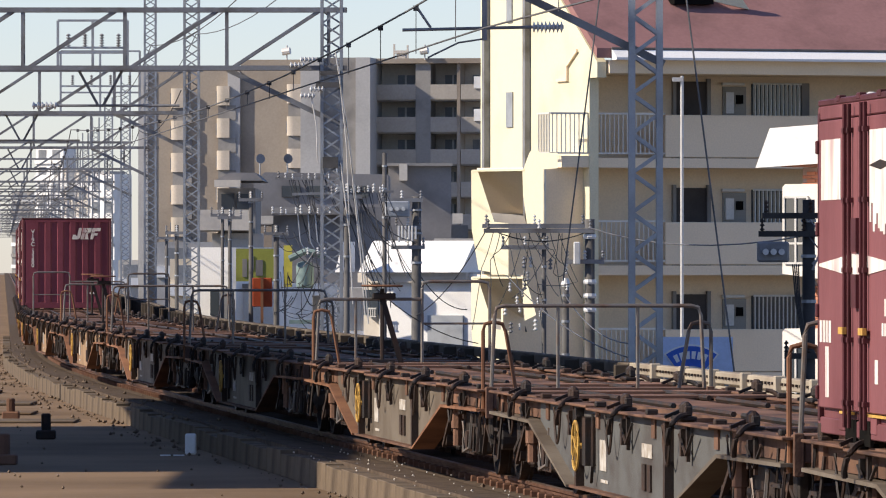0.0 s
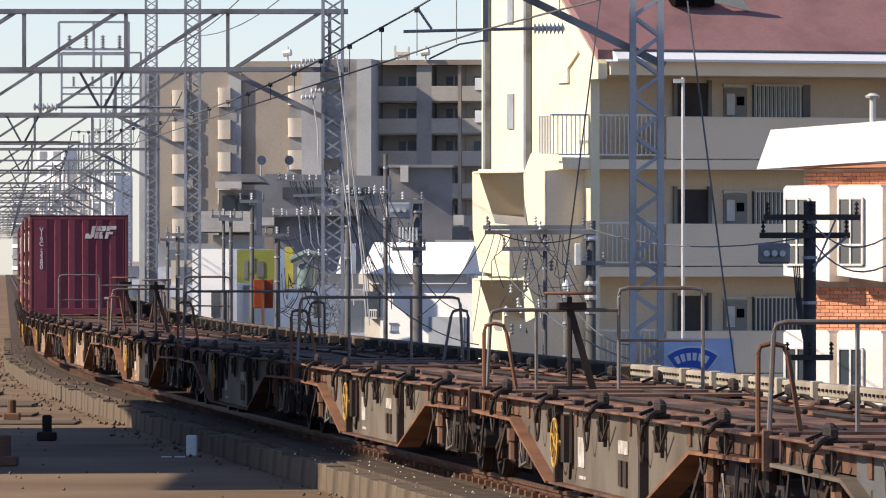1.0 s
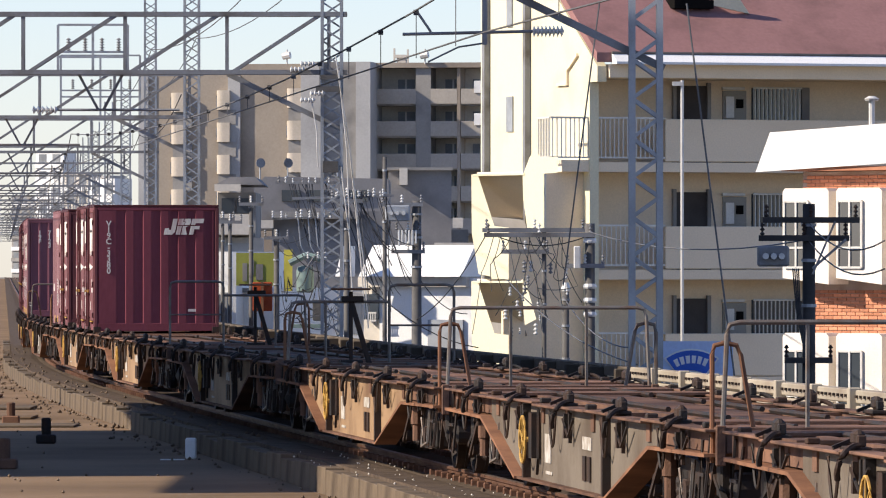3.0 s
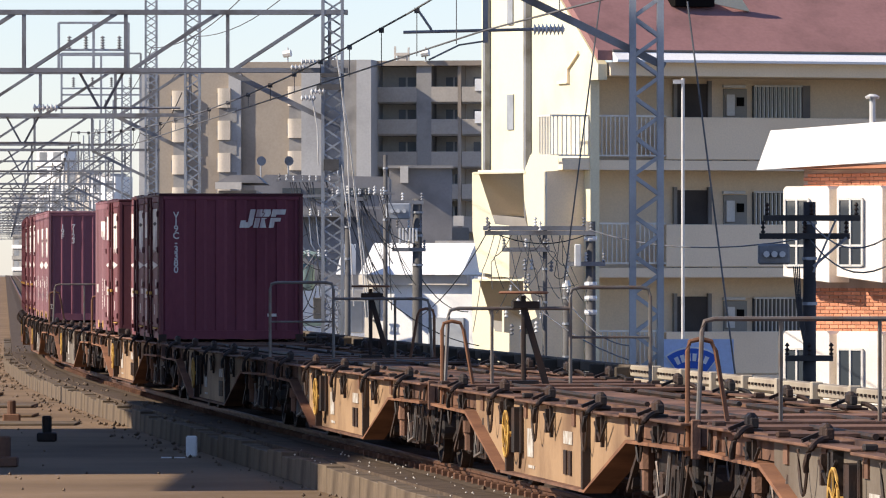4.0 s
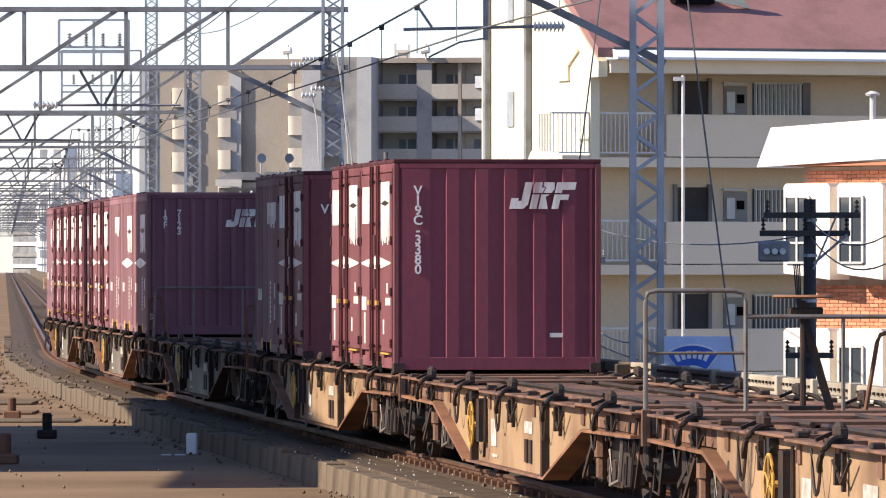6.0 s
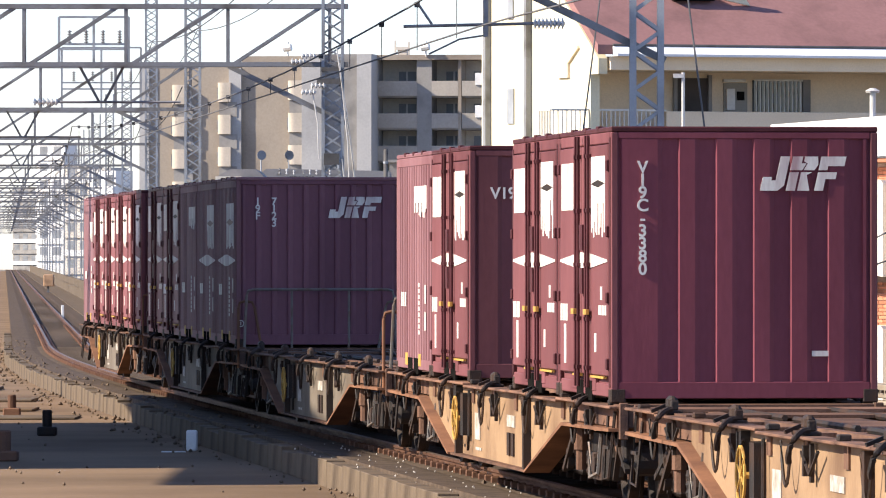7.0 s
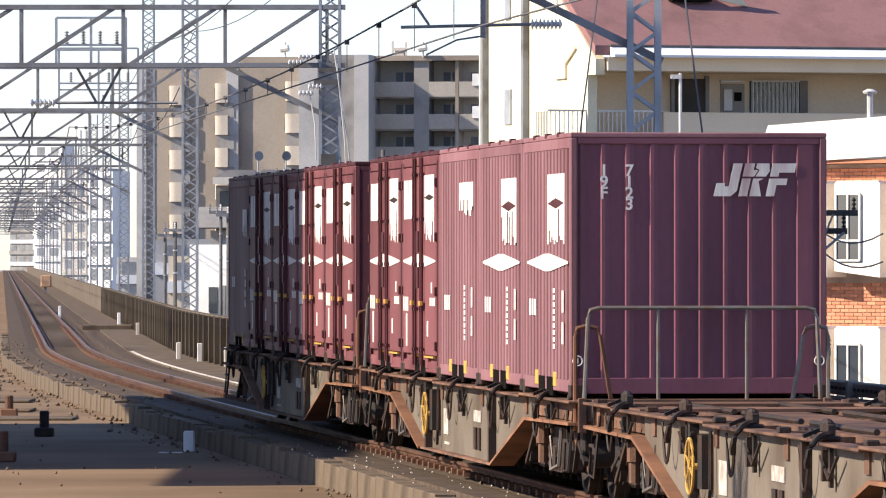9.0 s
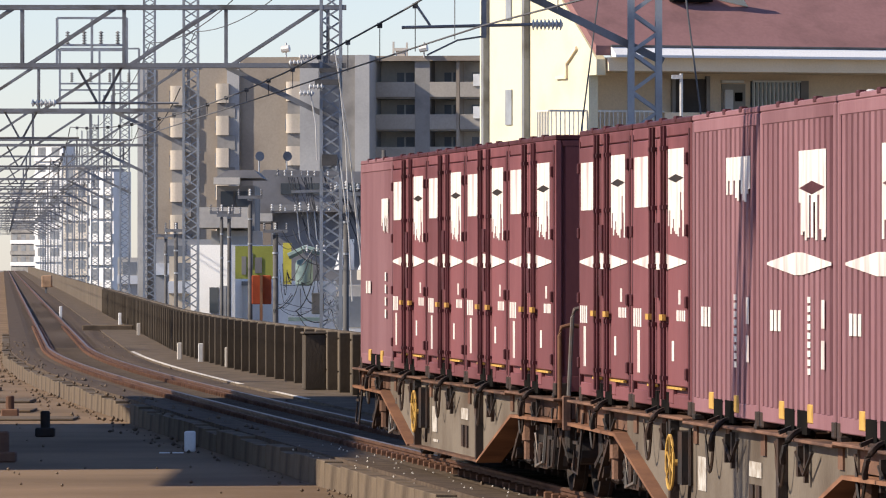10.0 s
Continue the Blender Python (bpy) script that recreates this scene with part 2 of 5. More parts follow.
        me.materials.append(material)
        me.update()
        return me


def part(name, shape, material, parent=None, label="", smooth=False, at=None):
    ob = new(name, shape if isinstance(shape, bpy.types.Mesh) else shape.mesh(name, material, smooth))
    if parent:
        ob.parent = parent
    if at is not None:
        ob.matrix_basis = at
    return tagged(ob, label) if label else ob


def thing(name, label, category, group="", at=None, kind=""):
    ob = new(name)
    ob.empty_display_size = 0.2
    if at is not None:
        ob.matrix_basis = at
    return tagged(ob, label, category, group, kind)


def box(*a):
    return Shape().box(*a)


def lettering(text, size, material, parent, at, step=0.0):
    """Painted characters, one under another where a step is given, as thin raised paint."""
    cu = bpy.data.curves.new("lettering", "FONT")
    cu.body, cu.size, cu.extrude = ("\n".join(text) if step else text), size, 0.004
    cu.align_x = "CENTER"
    cu.offset = 0.02 * size
    cu.space_line = step or 1.0
    tmp = bpy.data.objects.new("lettering", cu)
    me = bpy.data.meshes.new_from_object(tmp)
    bpy.data.objects.remove(tmp)
    me.materials.clear()
    me.materials.append(material)
    return part("lettering", me, material, parent, at=at)


# ---- the line ----


def line_x(y):
    """The track's middle at a distance y: straight far off, bending towards the platform."""
    yy = max(y, 50.0)
    d = max(195.67 - yy, 0.0)
    x = -11.277 - 0.06055 * (yy - 215) + 0.00101936 * d * d / 2 - 0.000010033 * d ** 3 / 6
    return x + (50.0 - y) * 0.106 if y < 50 else x


def line_slope(y):
    return (line_x(y + 0.5) - line_x(y - 0.5))


def beside(y, off, z=0.0):
    """A point at an offset to the right of the track's middle."""
    s = line_slope(y)
    k = 1 / math.hypot(1, s)
    return (line_x(y) + off * k, y - off * s * k, z)


def ribbon(section, ys):
    """A long body with the given cross-section (offset, height) along the line."""
    sh, n = Shape(), len(section)
    for y in ys:
        sh.v += [beside(y, o, z) for o, z in section]
    for i in range(len(ys) - 1):
        sh.f += [(i * n + j, i * n + n + j, i * n + n + (j + 1) % n, i * n + (j + 1) % n) for j in range(n)]
    sh.f += [tuple(range(n)), tuple(range(len(sh.v) - 1, len(sh.v) - n - 1, -1))]
    return sh


NEAR = [20 + 2.5 * i for i in range(100)] + [270 + 15 * i for i in range(85)]


def build_ground():
    tagged(part("ground", Shape().add([(-4000, -4000, -5.5), (4000, -4000, -5.5), (4000, 4900, -5.5), (-4000, 4900, -5.5)], [(0, 1, 2, 3)]), GROUND), "grey town ground below the viaduct", "ground", kind="structure")
    tagged(part("viaduct_deck", ribbon([(-26, -0.42), (3.2, -0.42), (3.2, -1.4), (-26, -1.4)], [-60] + NEAR), BED), "brown concrete viaduct deck under the track", "viaduct deck", kind="structure")
    tagged(part("ballast_bed", ribbon([(-1.52, -0.075), (-1.0, -0.10), (-0.7, -0.15), (0.7, -0.15), (1.2, -0.13), (1.75, -0.16), (2.0, -0.3), (2.0, -0.42), (-1.52, -0.42)], [-60] + NEAR), BALLAST), "brown ballast bed between the kerbs", "ballast", kind="structure")
    walkway = tagged(part("walkway", ribbon([(1.62, -0.11), (2.94, -0.11), (2.94, -0.42), (1.62, -0.42)], [-60] + NEAR), CONCRETE), "brown concrete walkway between track and parapet", "walkway", kind="structure")
    # pale strips put the sunlit look of the walkway's edge into colour
    for a, b in ((126, 134), (141, 192)):
        part("edge_line", ribbon([(1.63, -0.104), (1.73, -0.104), (1.73, -0.109), (1.63, -0.109)], [a + 1.0 * i for i in range(b - a)]), BALCONY, walkway, "pale strip painted as the walkway's sunlit edge")
    for side in (-1, 1):
        o = side * 0.5335
        rail = tagged(part("rail", ribbon([(o - 0.035, 0), (o + 0.035, 0), (o + 0.033, -0.035), (o + 0.01, -0.05), (o + 0.01, -0.12), (o + 0.065, -0.145), (o - 0.065, -0.145), (o - 0.01, -0.12), (o - 0.01, -0.05), (o - 0.033, -0.035)], [-60] + NEAR), RAIL), "rusty steel rail with a worn head", "rail", "running rails", "structure")
        part("railhead", ribbon([(o - 0.026, 0.004), (o + 0.026, 0.004), (o + 0.03, 0.001), (o - 0.03, 0.001)], [-60] + NEAR), RAILTOP, rail)


def build_wall():
    """The parapet on the outer side of the viaduct: posts, panels and a coping, bay by bay."""
    wall = thing("parapet_wall", "weathered concrete panel parapet with steel posts", "parapet", kind="structure")
    post = box(-0.17, 0.07, -0.07, 0.07, -0.42, 0.98, 0.012).mesh("post", POSTM)
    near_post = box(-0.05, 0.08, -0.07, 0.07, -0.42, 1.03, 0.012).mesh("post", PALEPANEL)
    y, off = 62.0, 2.95
    strip = Shape()
    for i in range(9):
        strip.box(-0.004, 0.021, 0.2 + 0.26 * i, 0.28 + 0.26 * i, 0.92, 0.95)
    BOLTS = strip.mesh("bolt_strip", BLACK_STEEL)
    while y < 330:
        x, yy, _ = beside(y, off)
        a = math.atan(line_slope(y))
        m = pose(x, yy, 0, 0, 0, -math.degrees(a))
        part("post", post if y > 92 else near_post, None, wall, at=m)
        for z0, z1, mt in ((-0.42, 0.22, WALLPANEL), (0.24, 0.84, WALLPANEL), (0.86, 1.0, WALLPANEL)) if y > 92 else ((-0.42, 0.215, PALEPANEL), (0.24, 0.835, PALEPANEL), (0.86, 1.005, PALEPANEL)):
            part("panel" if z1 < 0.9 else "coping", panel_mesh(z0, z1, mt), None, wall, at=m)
        if y <= 92:
            part("bolt_strip", BOLTS, None, wall, at=m)
        y += 2.5
    part("far_parapet", ribbon([(off - 0.08, -0.42), (off + 0.08, -0.42), (off + 0.08, 1.0), (off - 0.08, 1.0)], [332.5 + 20 * i for i in range(50)]), WALLPANEL, wall)


PANELS = {}


def panel_mesh(z0, z1, mt):
    if (z0, z1) not in PANELS:
        t = 0.05 if z1 < 0.9 else 0.085
        PANELS[z0, z1] = box(0.0 + 0.02, 0.02 + t * 2, 0.075, 2.44, z0, z1, 0.012).mesh("panel", mt)
    return PANELS[z0, z1]
# ---- overhead line ----


def lattice(sh, x, y, z0, z1, w, pitch, leg=0.07, lace=0.04, crossed=True):
    """A square lattice column: four angles and zigzag lacing on each face."""
    h = w / 2
    for a, b in ((-h, -h), (h, -h), (h, h), (-h, h)):
        sh.bar((x + a, y + b, z0), (x + a, y + b, z1), leg)
    n = int((z1 - z0) / pitch)
    for i in range(n):
        za, zb, zc = z0 + i * pitch, z0 + (i + 0.5) * pitch, z0 + (i + 1) * pitch
        back = ((h, h), (-h, h)) if crossed else ((-h, h), (h, h))
        for (ax, ay), (bx, by) in (((-h, -h), (h, -h)), back, ((-h, h), (-h, -h)), ((h, -h), (h, h))):
            sh.bar((x + ax, y + ay, za), (x + bx, y + by, zb), lace)
            sh.bar((x + bx, y + by, zb), (x + ax, y + ay, zc), lace)
    return sh


def insulator(x, y, z, length, sheds=5, lying=False):
    prof, st, k = [(0.015, 0)], length / sheds, min(1.0, length / 0.4)
    for i in range(sheds):
        prof += [(0.03 * k, i * st + 0.1 * st), (0.075 * k, i * st + 0.3 * st), (0.075 * k, i * st + 0.45 * st), (0.03 * k, i * st + 0.8 * st)]
    prof += [(0.02, length)]
    if lying:
        return Shape().turn([(r, h + x) for r, h in prof], y, z, 8, "x")
    return Shape().turn([(r, h + z) for r, h in prof], x, y, 8)


def gantry(y, x, z0=6.13, z1=7.27, tall=9.6, span=14.0, arms=True):
    """A lattice column beside the line that carries a truss beam over the tracks."""
    g = thing("catenary_gantry", "grey steel lattice gantry over the tracks", "catenary gantry", "gantries along the line")
    part("column", lattice(Shape(), x, y, -5.495, tall, 0.38, 0.5, 0.06, 0.035) if arms else lattice(Shape(), x, y, -5.495, tall, 0.37, 0.53, 0.085, 0.05, False), GALV, g)
    part("column", lattice(Shape(), x - span, y, -1.2, 7.6, 0.38, 0.5, 0.06, 0.035), GALV, g)
    beam = Shape()
    for s in (-0.17, 0.17):
        beam.bar((x - span, y + s, z0), (x + 0.3, y + s, z0), 0.09)
        beam.bar((x - span, y + s, z1), (x + 0.3, y + s, z1), 0.09)
        for i in range(int(span / 2.0) + 1):
            bx = x - 0.06 - 2.0 * i
            beam.bar((bx, y + s, z0), (bx, y + s, z1), 0.06)
            if i:
                beam.bar((bx + 0.1, y + s, z0), (bx + 1.85, y + s, z1), 0.06)
    part("beam", beam, GALV_DARK, g)
    part("knee_brace", Shape().bar((x - 2.05, y, z0 - 0.03), (x + 0.25, y, z0 - 1.15), 0.1), GALV_DARK, g)
    if not arms:
        return g
    arm = Shape().tube([(x - 5.4, y + 0.3, z0 - 0.73), (x - 3.0, y + 0.3, z0 - 0.73)], 0.03)
    arm.bar((x - 5.0, y + 0.25, z0), (x - 4.6, y + 0.3, z0 - 0.73), 0.05)
    arm.bar((x - 4.1, y + 0.25, z0), (x - 4.5, y + 0.3, z0 - 0.73), 0.05)
    part("cantilever_arm", arm, GALV_DARK, g)
    part("insulator", insulator(x - 5.9, y + 0.3, z0 - 0.73, 0.5, 6, True), PORCELAIN, g)
    return g


def feeder_frame(y, x0, x1, z0, z1):
    """A light portal on a gantry that holds up the feeder wires."""
    g = thing("feeder_portal", "pale steel feeder portal with insulators on the gantry", "feeder portal", "feeder portals")
    sh = Shape()
    for x in (x0, (x0 + x1) / 2, x1):
        sh.bar((x, y, z0), (x, y, z1), 0.07)
    for z in (z1, z0 + (z1 - z0) * 0.45, z0 + (z1 - z0) * 0.35):
        sh.bar((x0, y, z), (x1, y, z), 0.06)
    part("frame", sh, GALV, g)
    for i in range(4):
        part("insulator", insulator(x0 + (x1 - x0) * (0.15 + 0.24 * i), y, z0 + (z1 - z0) * 0.47, 0.35), GALV_DARK, g)


def wire(name, label, pts, sag=0.0, r=0.014, n=10, category="wire"):
    run = []
    for p, q in zip(pts, pts[1:]):
        p, q = Vector(p), Vector(q)
        run += [p.lerp(q, i / n) - Vector((0, 0, sag * 4 * (i / n) * (1 - i / n))) for i in range(n + (q == Vector(pts[-1])))]
    sh = Shape().tube(run, r, 5)
    return tagged(part(name, sh, WIRE), label, category, "overhead wires")


GANTRIES = [(97.0, 2.74), (142.0, -2.15), (193.0, -6.66), (252.0, -10.14)]
GANTRIES += [(310.0 + 50 * i, line_x(310.0 + 50 * i) + 3.5) for i in range(14)]


def build_overhead():
    for i, (y, x) in enumerate(GANTRIES):
        gantry(y, x, 6.13 + (0.17 if i > 1 else 0), 7.27 + (0.17 if i > 1 else 0), 12.0 if i < 4 else 10.5, 14.0, i > 0)
    # unseen gantry, added so that its left column's shadow falls on the containers
    gantry(55.7, 6.6, 6.13, 7.27, 9.6, 14.4)
    feeder_frame(193.2, -10.24, -8.38, 7.45, 8.77)
    feeder_frame(252.2, -13.27, -10.51, 7.45, 9.67)
    ys = [48.0] + [g[0] for g in GANTRIES[:12]]
    zig = [0.2, -0.2] * 10
    own = [40.0, 84.0, 193.0] + [g[0] for g in GANTRIES[3:12]]
    wire("contact_wire", "dark copper contact wire above the track", [(line_x(y) + zig[i], y, 5.04) for i, y in enumerate(own)], 0.0, 0.012)
    wire("messenger_wire", "dark messenger wire sagging between the gantries", [(line_x(y) + zig[i] * 0.3, y, 5.85) for i, y in enumerate(own)], 0.62, 0.014)
    wire("feeder_wire", "feeder wire beside the track", [(line_x(y) + 3.0, y, 6.9) for y in ys[3:]], 0.5, 0.014)
    for k, (off, z) in enumerate(((-4.2, 5.15), (-4.2, 6.0), (-7.6, 5.15), (-7.6, 6.0), (3.4, 8.4), (2.2, 8.1))):
        wire("messenger_wire", "dark wire of the overhead line", [(line_x(y) + off, y, z) for y in ys[2:]], 0.0 if z == 5.15 else 0.4, 0.012)
    for a, b in zip(own, own[1:4]):
        n = int((b - a) / 5)
        for i in range(1, n):
            u = i / n
            y, x, top = a + (b - a) * u, line_x(a) + (line_x(b) - line_x(a)) * u, 5.85 - 0.62 * 4 * u * (1 - u)
            tagged(part("dropper", Shape().tube([(x, y, 5.04), (x, y, top)], 0.006, 4).box(x - 0.035, x + 0.035, y - 0.03, y + 0.03, top - 0.035, top + 0.035), WIRE), "thin wire dropper with a clamp", "dropper", "wire droppers")


# ---- the train ----
PITCH, DECK = 20.4, 1.0
FRONT0, SPEED, GAIN = 197.12, 18.806, 0.0415


def train_front(t):
    return FRONT0 - SPEED * t - GAIN * (t - 5) ** 2 + 1.9 * math.exp(-(t / 2.3) ** 2)


def wagon_pose(t, k):
    """The pose of wagon k (0 carries the first loaded stretch) at t seconds, its bogies on the line."""
    mid = train_front(t) + 9.42 + PITCH * k
    a, b = mid - 6.95, mid + 6.95
    xa, xb = line_x(a), line_x(b)
    return pose((xa + xb) / 2, mid, 0, 0, 0, -math.degrees(math.atan2(xb - xa, b - a)))


def hoop(pts, r=0.021):
    """A bent pipe with eased corners."""
    pts = [Vector(p) for p in pts]
    out = [pts[0]]
    for i in range(1, len(pts) - 1):
        p, c, q = pts[i - 1], pts[i], pts[i + 1]
        e = min(0.1, (p - c).length / 2, (q - c).length / 2)
        s, t = c + (p - c).normalized() * e, c + (q - c).normalized() * e
        out += [s, s.lerp(c, 0.6).lerp(t.lerp(c, 0.6), 0.5), t]
    return Shape().tube(out + [pts[-1]], r, 7)


def build_wagon(sill, near="", far="", flange=RUST_ORANGE, name="flat_wagon", label="rusty brown container flat wagon with end handrails"):
    w = thing(name, label, "flat wagon", "wagons of the train")
    fr = Shape()
    for s in (-1, 1):
        for i in range(10):
            rise = 0.012 * math.sin(i * 2.3)
            fr.box(s * 1.19 - 0.10, s * 1.19 + 0.10, -9.75 + 1.95 * i, -9.75 + 1.95 * i + 1.93, 0.975 + rise, 1.0 + rise, 0.006)
        fr.box(s * 1.14 - 0.012, s * 1.14 + 0.012, -9.75, 9.75, 0.80, 0.97)
        fr.box(s * 0.62 - 0.05, s * 0.62 + 0.05, -9.6, 9.6, 0.93, 0.99)
    part("frame", fr, RUST, w)
    part("centre_sill", Shape().box(-0.28, 0.28, -9.7, 9.7, 0.93, 0.985).box(-0.2, -0.17, -9.7, 9.7, 0.45, 0.93).box(0.17, 0.2, -9.7, 9.7, 0.45, 0.93), RUST, w)
    cross = box(-1.19, 1.19, -0.11, 0.11, 0.80, 0.975).mesh("cross_beam", RUST)
    plate = box(-1.19, 1.19, -0.45, 0.45, 0.985, 1.012).mesh("deck_plate", RUST)
    for i in range(11):
        part("cross_beam", cross, None, w, at=pose(0, -9.4 + 1.88 * i, 0))
    for y in (-9.3, -6.95, 6.95, 9.3):
        part("deck_plate", plate, None, w, at=pose(0, y, 0))
    for s in (-1, 1):
        x = s * 1.16
        part("side_plate", Shape().prism([(-6.3, 0.965), (6.3, 0.965), (6.3, 0.78), (3.4, 0.24), (-3.4, 0.24), (-6.3, 0.78)], "x", x - 0.012, x + 0.012), sill, w)
        for e in (-1, 1):
            q = [(e * 9.7, 0.80), (e * 6.3, 0.78), (e * 3.4, 0.24), (e * 3.4, 0.215), (e * 6.35, 0.75), (e * 9.7, 0.77)]
            part("end_flange", Shape().prism(q, "x", x - 0.13, x + 0.13), flange, w)
            part("stiffener", box(x + s * 0.012, x + s * 0.09, e * 3.0 - 0.06, e * 3.0 + 0.06, 0.24, 0.965), BLACK_STEEL, w)
        part("bottom_flange", box(x - 0.1, x + 0.1, -3.4, 3.4, 0.215, 0.24), RUST, w)
        part("name_plate", box(x + s * 0.013, x + s * 0.022, -1.75, -1.1, 0.62, 0.74), FADED, w)
        part("label_panel", box(x + s * 0.013, x + s * 0.022, 1.3, 1.75, 0.42, 0.70), FADED, w)
        for q in (-1.7, -1.35):
            part("vent_slot", box(x + s * 0.013, x + s * 0.03, q, q + 0.2, 0.33, 0.56), BLACK_STEEL, w)
        part("label_spot", box(x + s * 0.013, x + s * 0.02, 1.2, 1.7, 0.31, 0.34), FADED, w)
        # side hooks, levers and hanging chain by each container place
        for i in range(5):
            y = -7.52 + 3.76 * i
            lk = Shape().box(x - 0.10, x + 0.05, y - 0.26, y + 0.26, 1.0, 1.035, 0.008).box(x - 0.045, x + 0.02, y - 0.20, y - 0.14, 1.035, 1.12, 0.01).box(x - 0.05, x + 0.035, y - 0.08, y + 0.14, 1.035, 1.155, 0.03).bar((x - 0.16, y + 0.2, 1.02), (x + 0.02, y + 0.24, 1.09), 0.03)
            part("twist_lock", lk, BLACK_STEEL, w)
            arc = [(x + s * (0.04 + 0.17 * math.sin(a)), y - 0.30 + 0.04 * math.cos(3 * a), 0.86 + 0.19 * math.cos(a)) for a in [math.pi * 0.6 * j / 8 for j in range(9)]]
            part("lock_guard", Shape().tube(arc, 0.024, 6), BLACK_STEEL, w)
            lv = Shape().box(x + s * 0.05 - 0.015, x + s * 0.05 + 0.015, y - 0.45, y - 0.38, 0.66, 0.95).box(x + s * 0.06 - 0.02, x + s * 0.06 + 0.02, y - 0.2, y - 0.12, 0.70, 0.93).tube([(x + s * 0.08, y - 0.9, 0.9), (x + s * 0.08, y - 0.5, 0.72), (x + s * 0.08, y - 0.1, 0.88)], 0.014, 5)
            part("lock_lever", lv, BLACK_STEEL, w)
            ch = [(x + s * 0.09, y + 0.35 + 0.5 * u, 0.94 - 0.34 * 4 * u * (1 - u)) for u in [j / 8 for j in range(9)]]
            part("chain", Shape().tube(ch, 0.013, 4), BLACK_STEEL, w)
            for e in (-1.72, 1.72):
                part("stop_block", Shape().box(x - 0.07, x + 0.03, y + e - 0.06, y + e + 0.06, 1.0, 1.05, 0.01), BLACK_STEEL, w) if i % 2 == 0 else None
            part("deck_fitting", Shape().tube([(x - s * 0.72, y - 1.6, 1.0), (x - s * 0.72, y + 1.6, 1.0)], 0.028, 6), BLACK_STEEL, w)
        # steps at the corners
        for e in (-1, 1):
            part("corner_step", Shape().tube([(x + s * 0.05, e * 9.55, 0.95), (x + s * 0.1, e * 9.5, 0.35), (x + s * 0.1, e * 9.15, 0.33), (x + s * 0.05, e * 9.1, 0.9)], 0.016, 5).bar((x + s * 0.09, e * 9.5, 0.62), (x + s * 0.09, e * 9.13, 0.62), 0.03), BLACK_STEEL, w)
            part("corner_bracket", Shape().box(x - 0.04, x + 0.04, e * 9.76 - 0.03, e * 9.76 + 0.03, 0.70, 1.03, 0.008), RUST, w)
        # brake gear along the side
        rim = Shape().tube([(x + s * 0.12, 2.75 + 0.23 * math.cos(a), 0.62 + 0.23 * math.sin(a)) for a in [math.pi * j / 9 for j in range(19)]], 0.013, 6)
        for j in range(3):
            a = math.pi * j / 3 + 0.4
            rim.bar((x + s * 0.12, 2.75 - 0.22 * math.cos(a), 0.62 - 0.22 * math.sin(a)), (x + s * 0.12, 2.75 + 0.22 * math.cos(a), 0.62 + 0.22 * math.sin(a)), 0.012)
        part("brake_wheel", rim.tube([(x, 2.75, 0.62), (x + s * 0.13, 2.75, 0.62)], 0.03, 6), YELLOW, w, "yellow side brake wheel")
        part("brake_bracket", Shape().box(x + s * 0.013, x + s * 0.1, 2.1, 2.35, 0.45, 0.9, 0.01).tube([(x + s * 0.06, 1.95, 0.93), (x + s * 0.07, 1.9, 0.45), (x + s * 0.06, 2.05, 0.3)], 0.016, 5), BLACK_STEEL, w)
        part("brake_rod", Shape().tube([(x - s * 0.35, -5, 0.32), (x - s * 0.35, 5, 0.30)], 0.03, 5).box(x - s * 0.5 - 0.2, x - s * 0.5 + 0.2, -2.2, -1.2, 0.22, 0.6), BLACK_STEEL, w)
    # handrails: "s" a cross rail with small corner hoops, "h" a tall hoop, a cross rail and a brake stand
    for kind, e in ((near, -1), (far, 1)):
        y = e * 9.6
        if kind == "s":
            part("cross_rail", hoop([(-1.12, y, 1.0), (-1.08, y, 1.87), (1.08, y, 1.87), (1.12, y, 1.0)]), PIPE, w)
            for x in (-0.42, 0.42):
                part("rail_post", Shape().tube([(x, y, 1.0), (x, y, 1.86)], 0.018, 6), PIPE, w)
            for s in (-1, 1):
                part("corner_hoop", hoop([(s * 1.2, y - e * 0.05, 0.72), (s * 1.2, y - e * 0.05, 1.7), (s * 0.98, y - e * 0.05, 1.7), (s * 0.86, y - e * 0.05, 1.0)]), RUST_ORANGE if s < 0 else PIPE, w)
        if kind == "h":
            q = y - e * 0.25
            part("tall_hoop", hoop([(e * 1.14, y, 1.0), (e * 1.14, y, 2.07), (e * 0.25, y, 2.07), (e * 0.25, y, 1.0)]), PIPE, w)
            part("hoop_bar", Shape().tube([(e * 1.14, y, 1.52), (e * 0.25, y, 1.52)], 0.016, 6), PIPE, w)
            part("cross_rail", hoop([(e * 0.25, y, 1.84), (-e * 1.1, y, 1.84), (-e * 1.14, y, 1.0)]), PIPE, w)
            part("rail_post", Shape().tube([(-e * 0.62, y, 1.0), (-e * 0.62, y, 1.83)], 0.018, 6), PIPE, w)
            part("corner_hoop", hoop([(-e * 1.2, q, 0.72), (-e * 1.2, q, 1.7), (-e * 0.98, q, 1.7), (-e * 0.86, q, 1.0)]), RUST_ORANGE, w)
            b = -e * 0.3
            part("brake_stand", Shape().tube([(b, q, 1.0), (b, q, 1.98)], 0.028, 7).bar((b, q, 1.86), (b + 0.25, q, 1.0), 0.07, 0.04).box(b - 0.13, b + 0.17, q - 0.08, q + 0.08, 1.84, 1.92, 0.01).box(b - 0.15, b + 0.15, q - 0.15, q + 0.15, 1.0, 1.05), BLACK_STEEL, w)
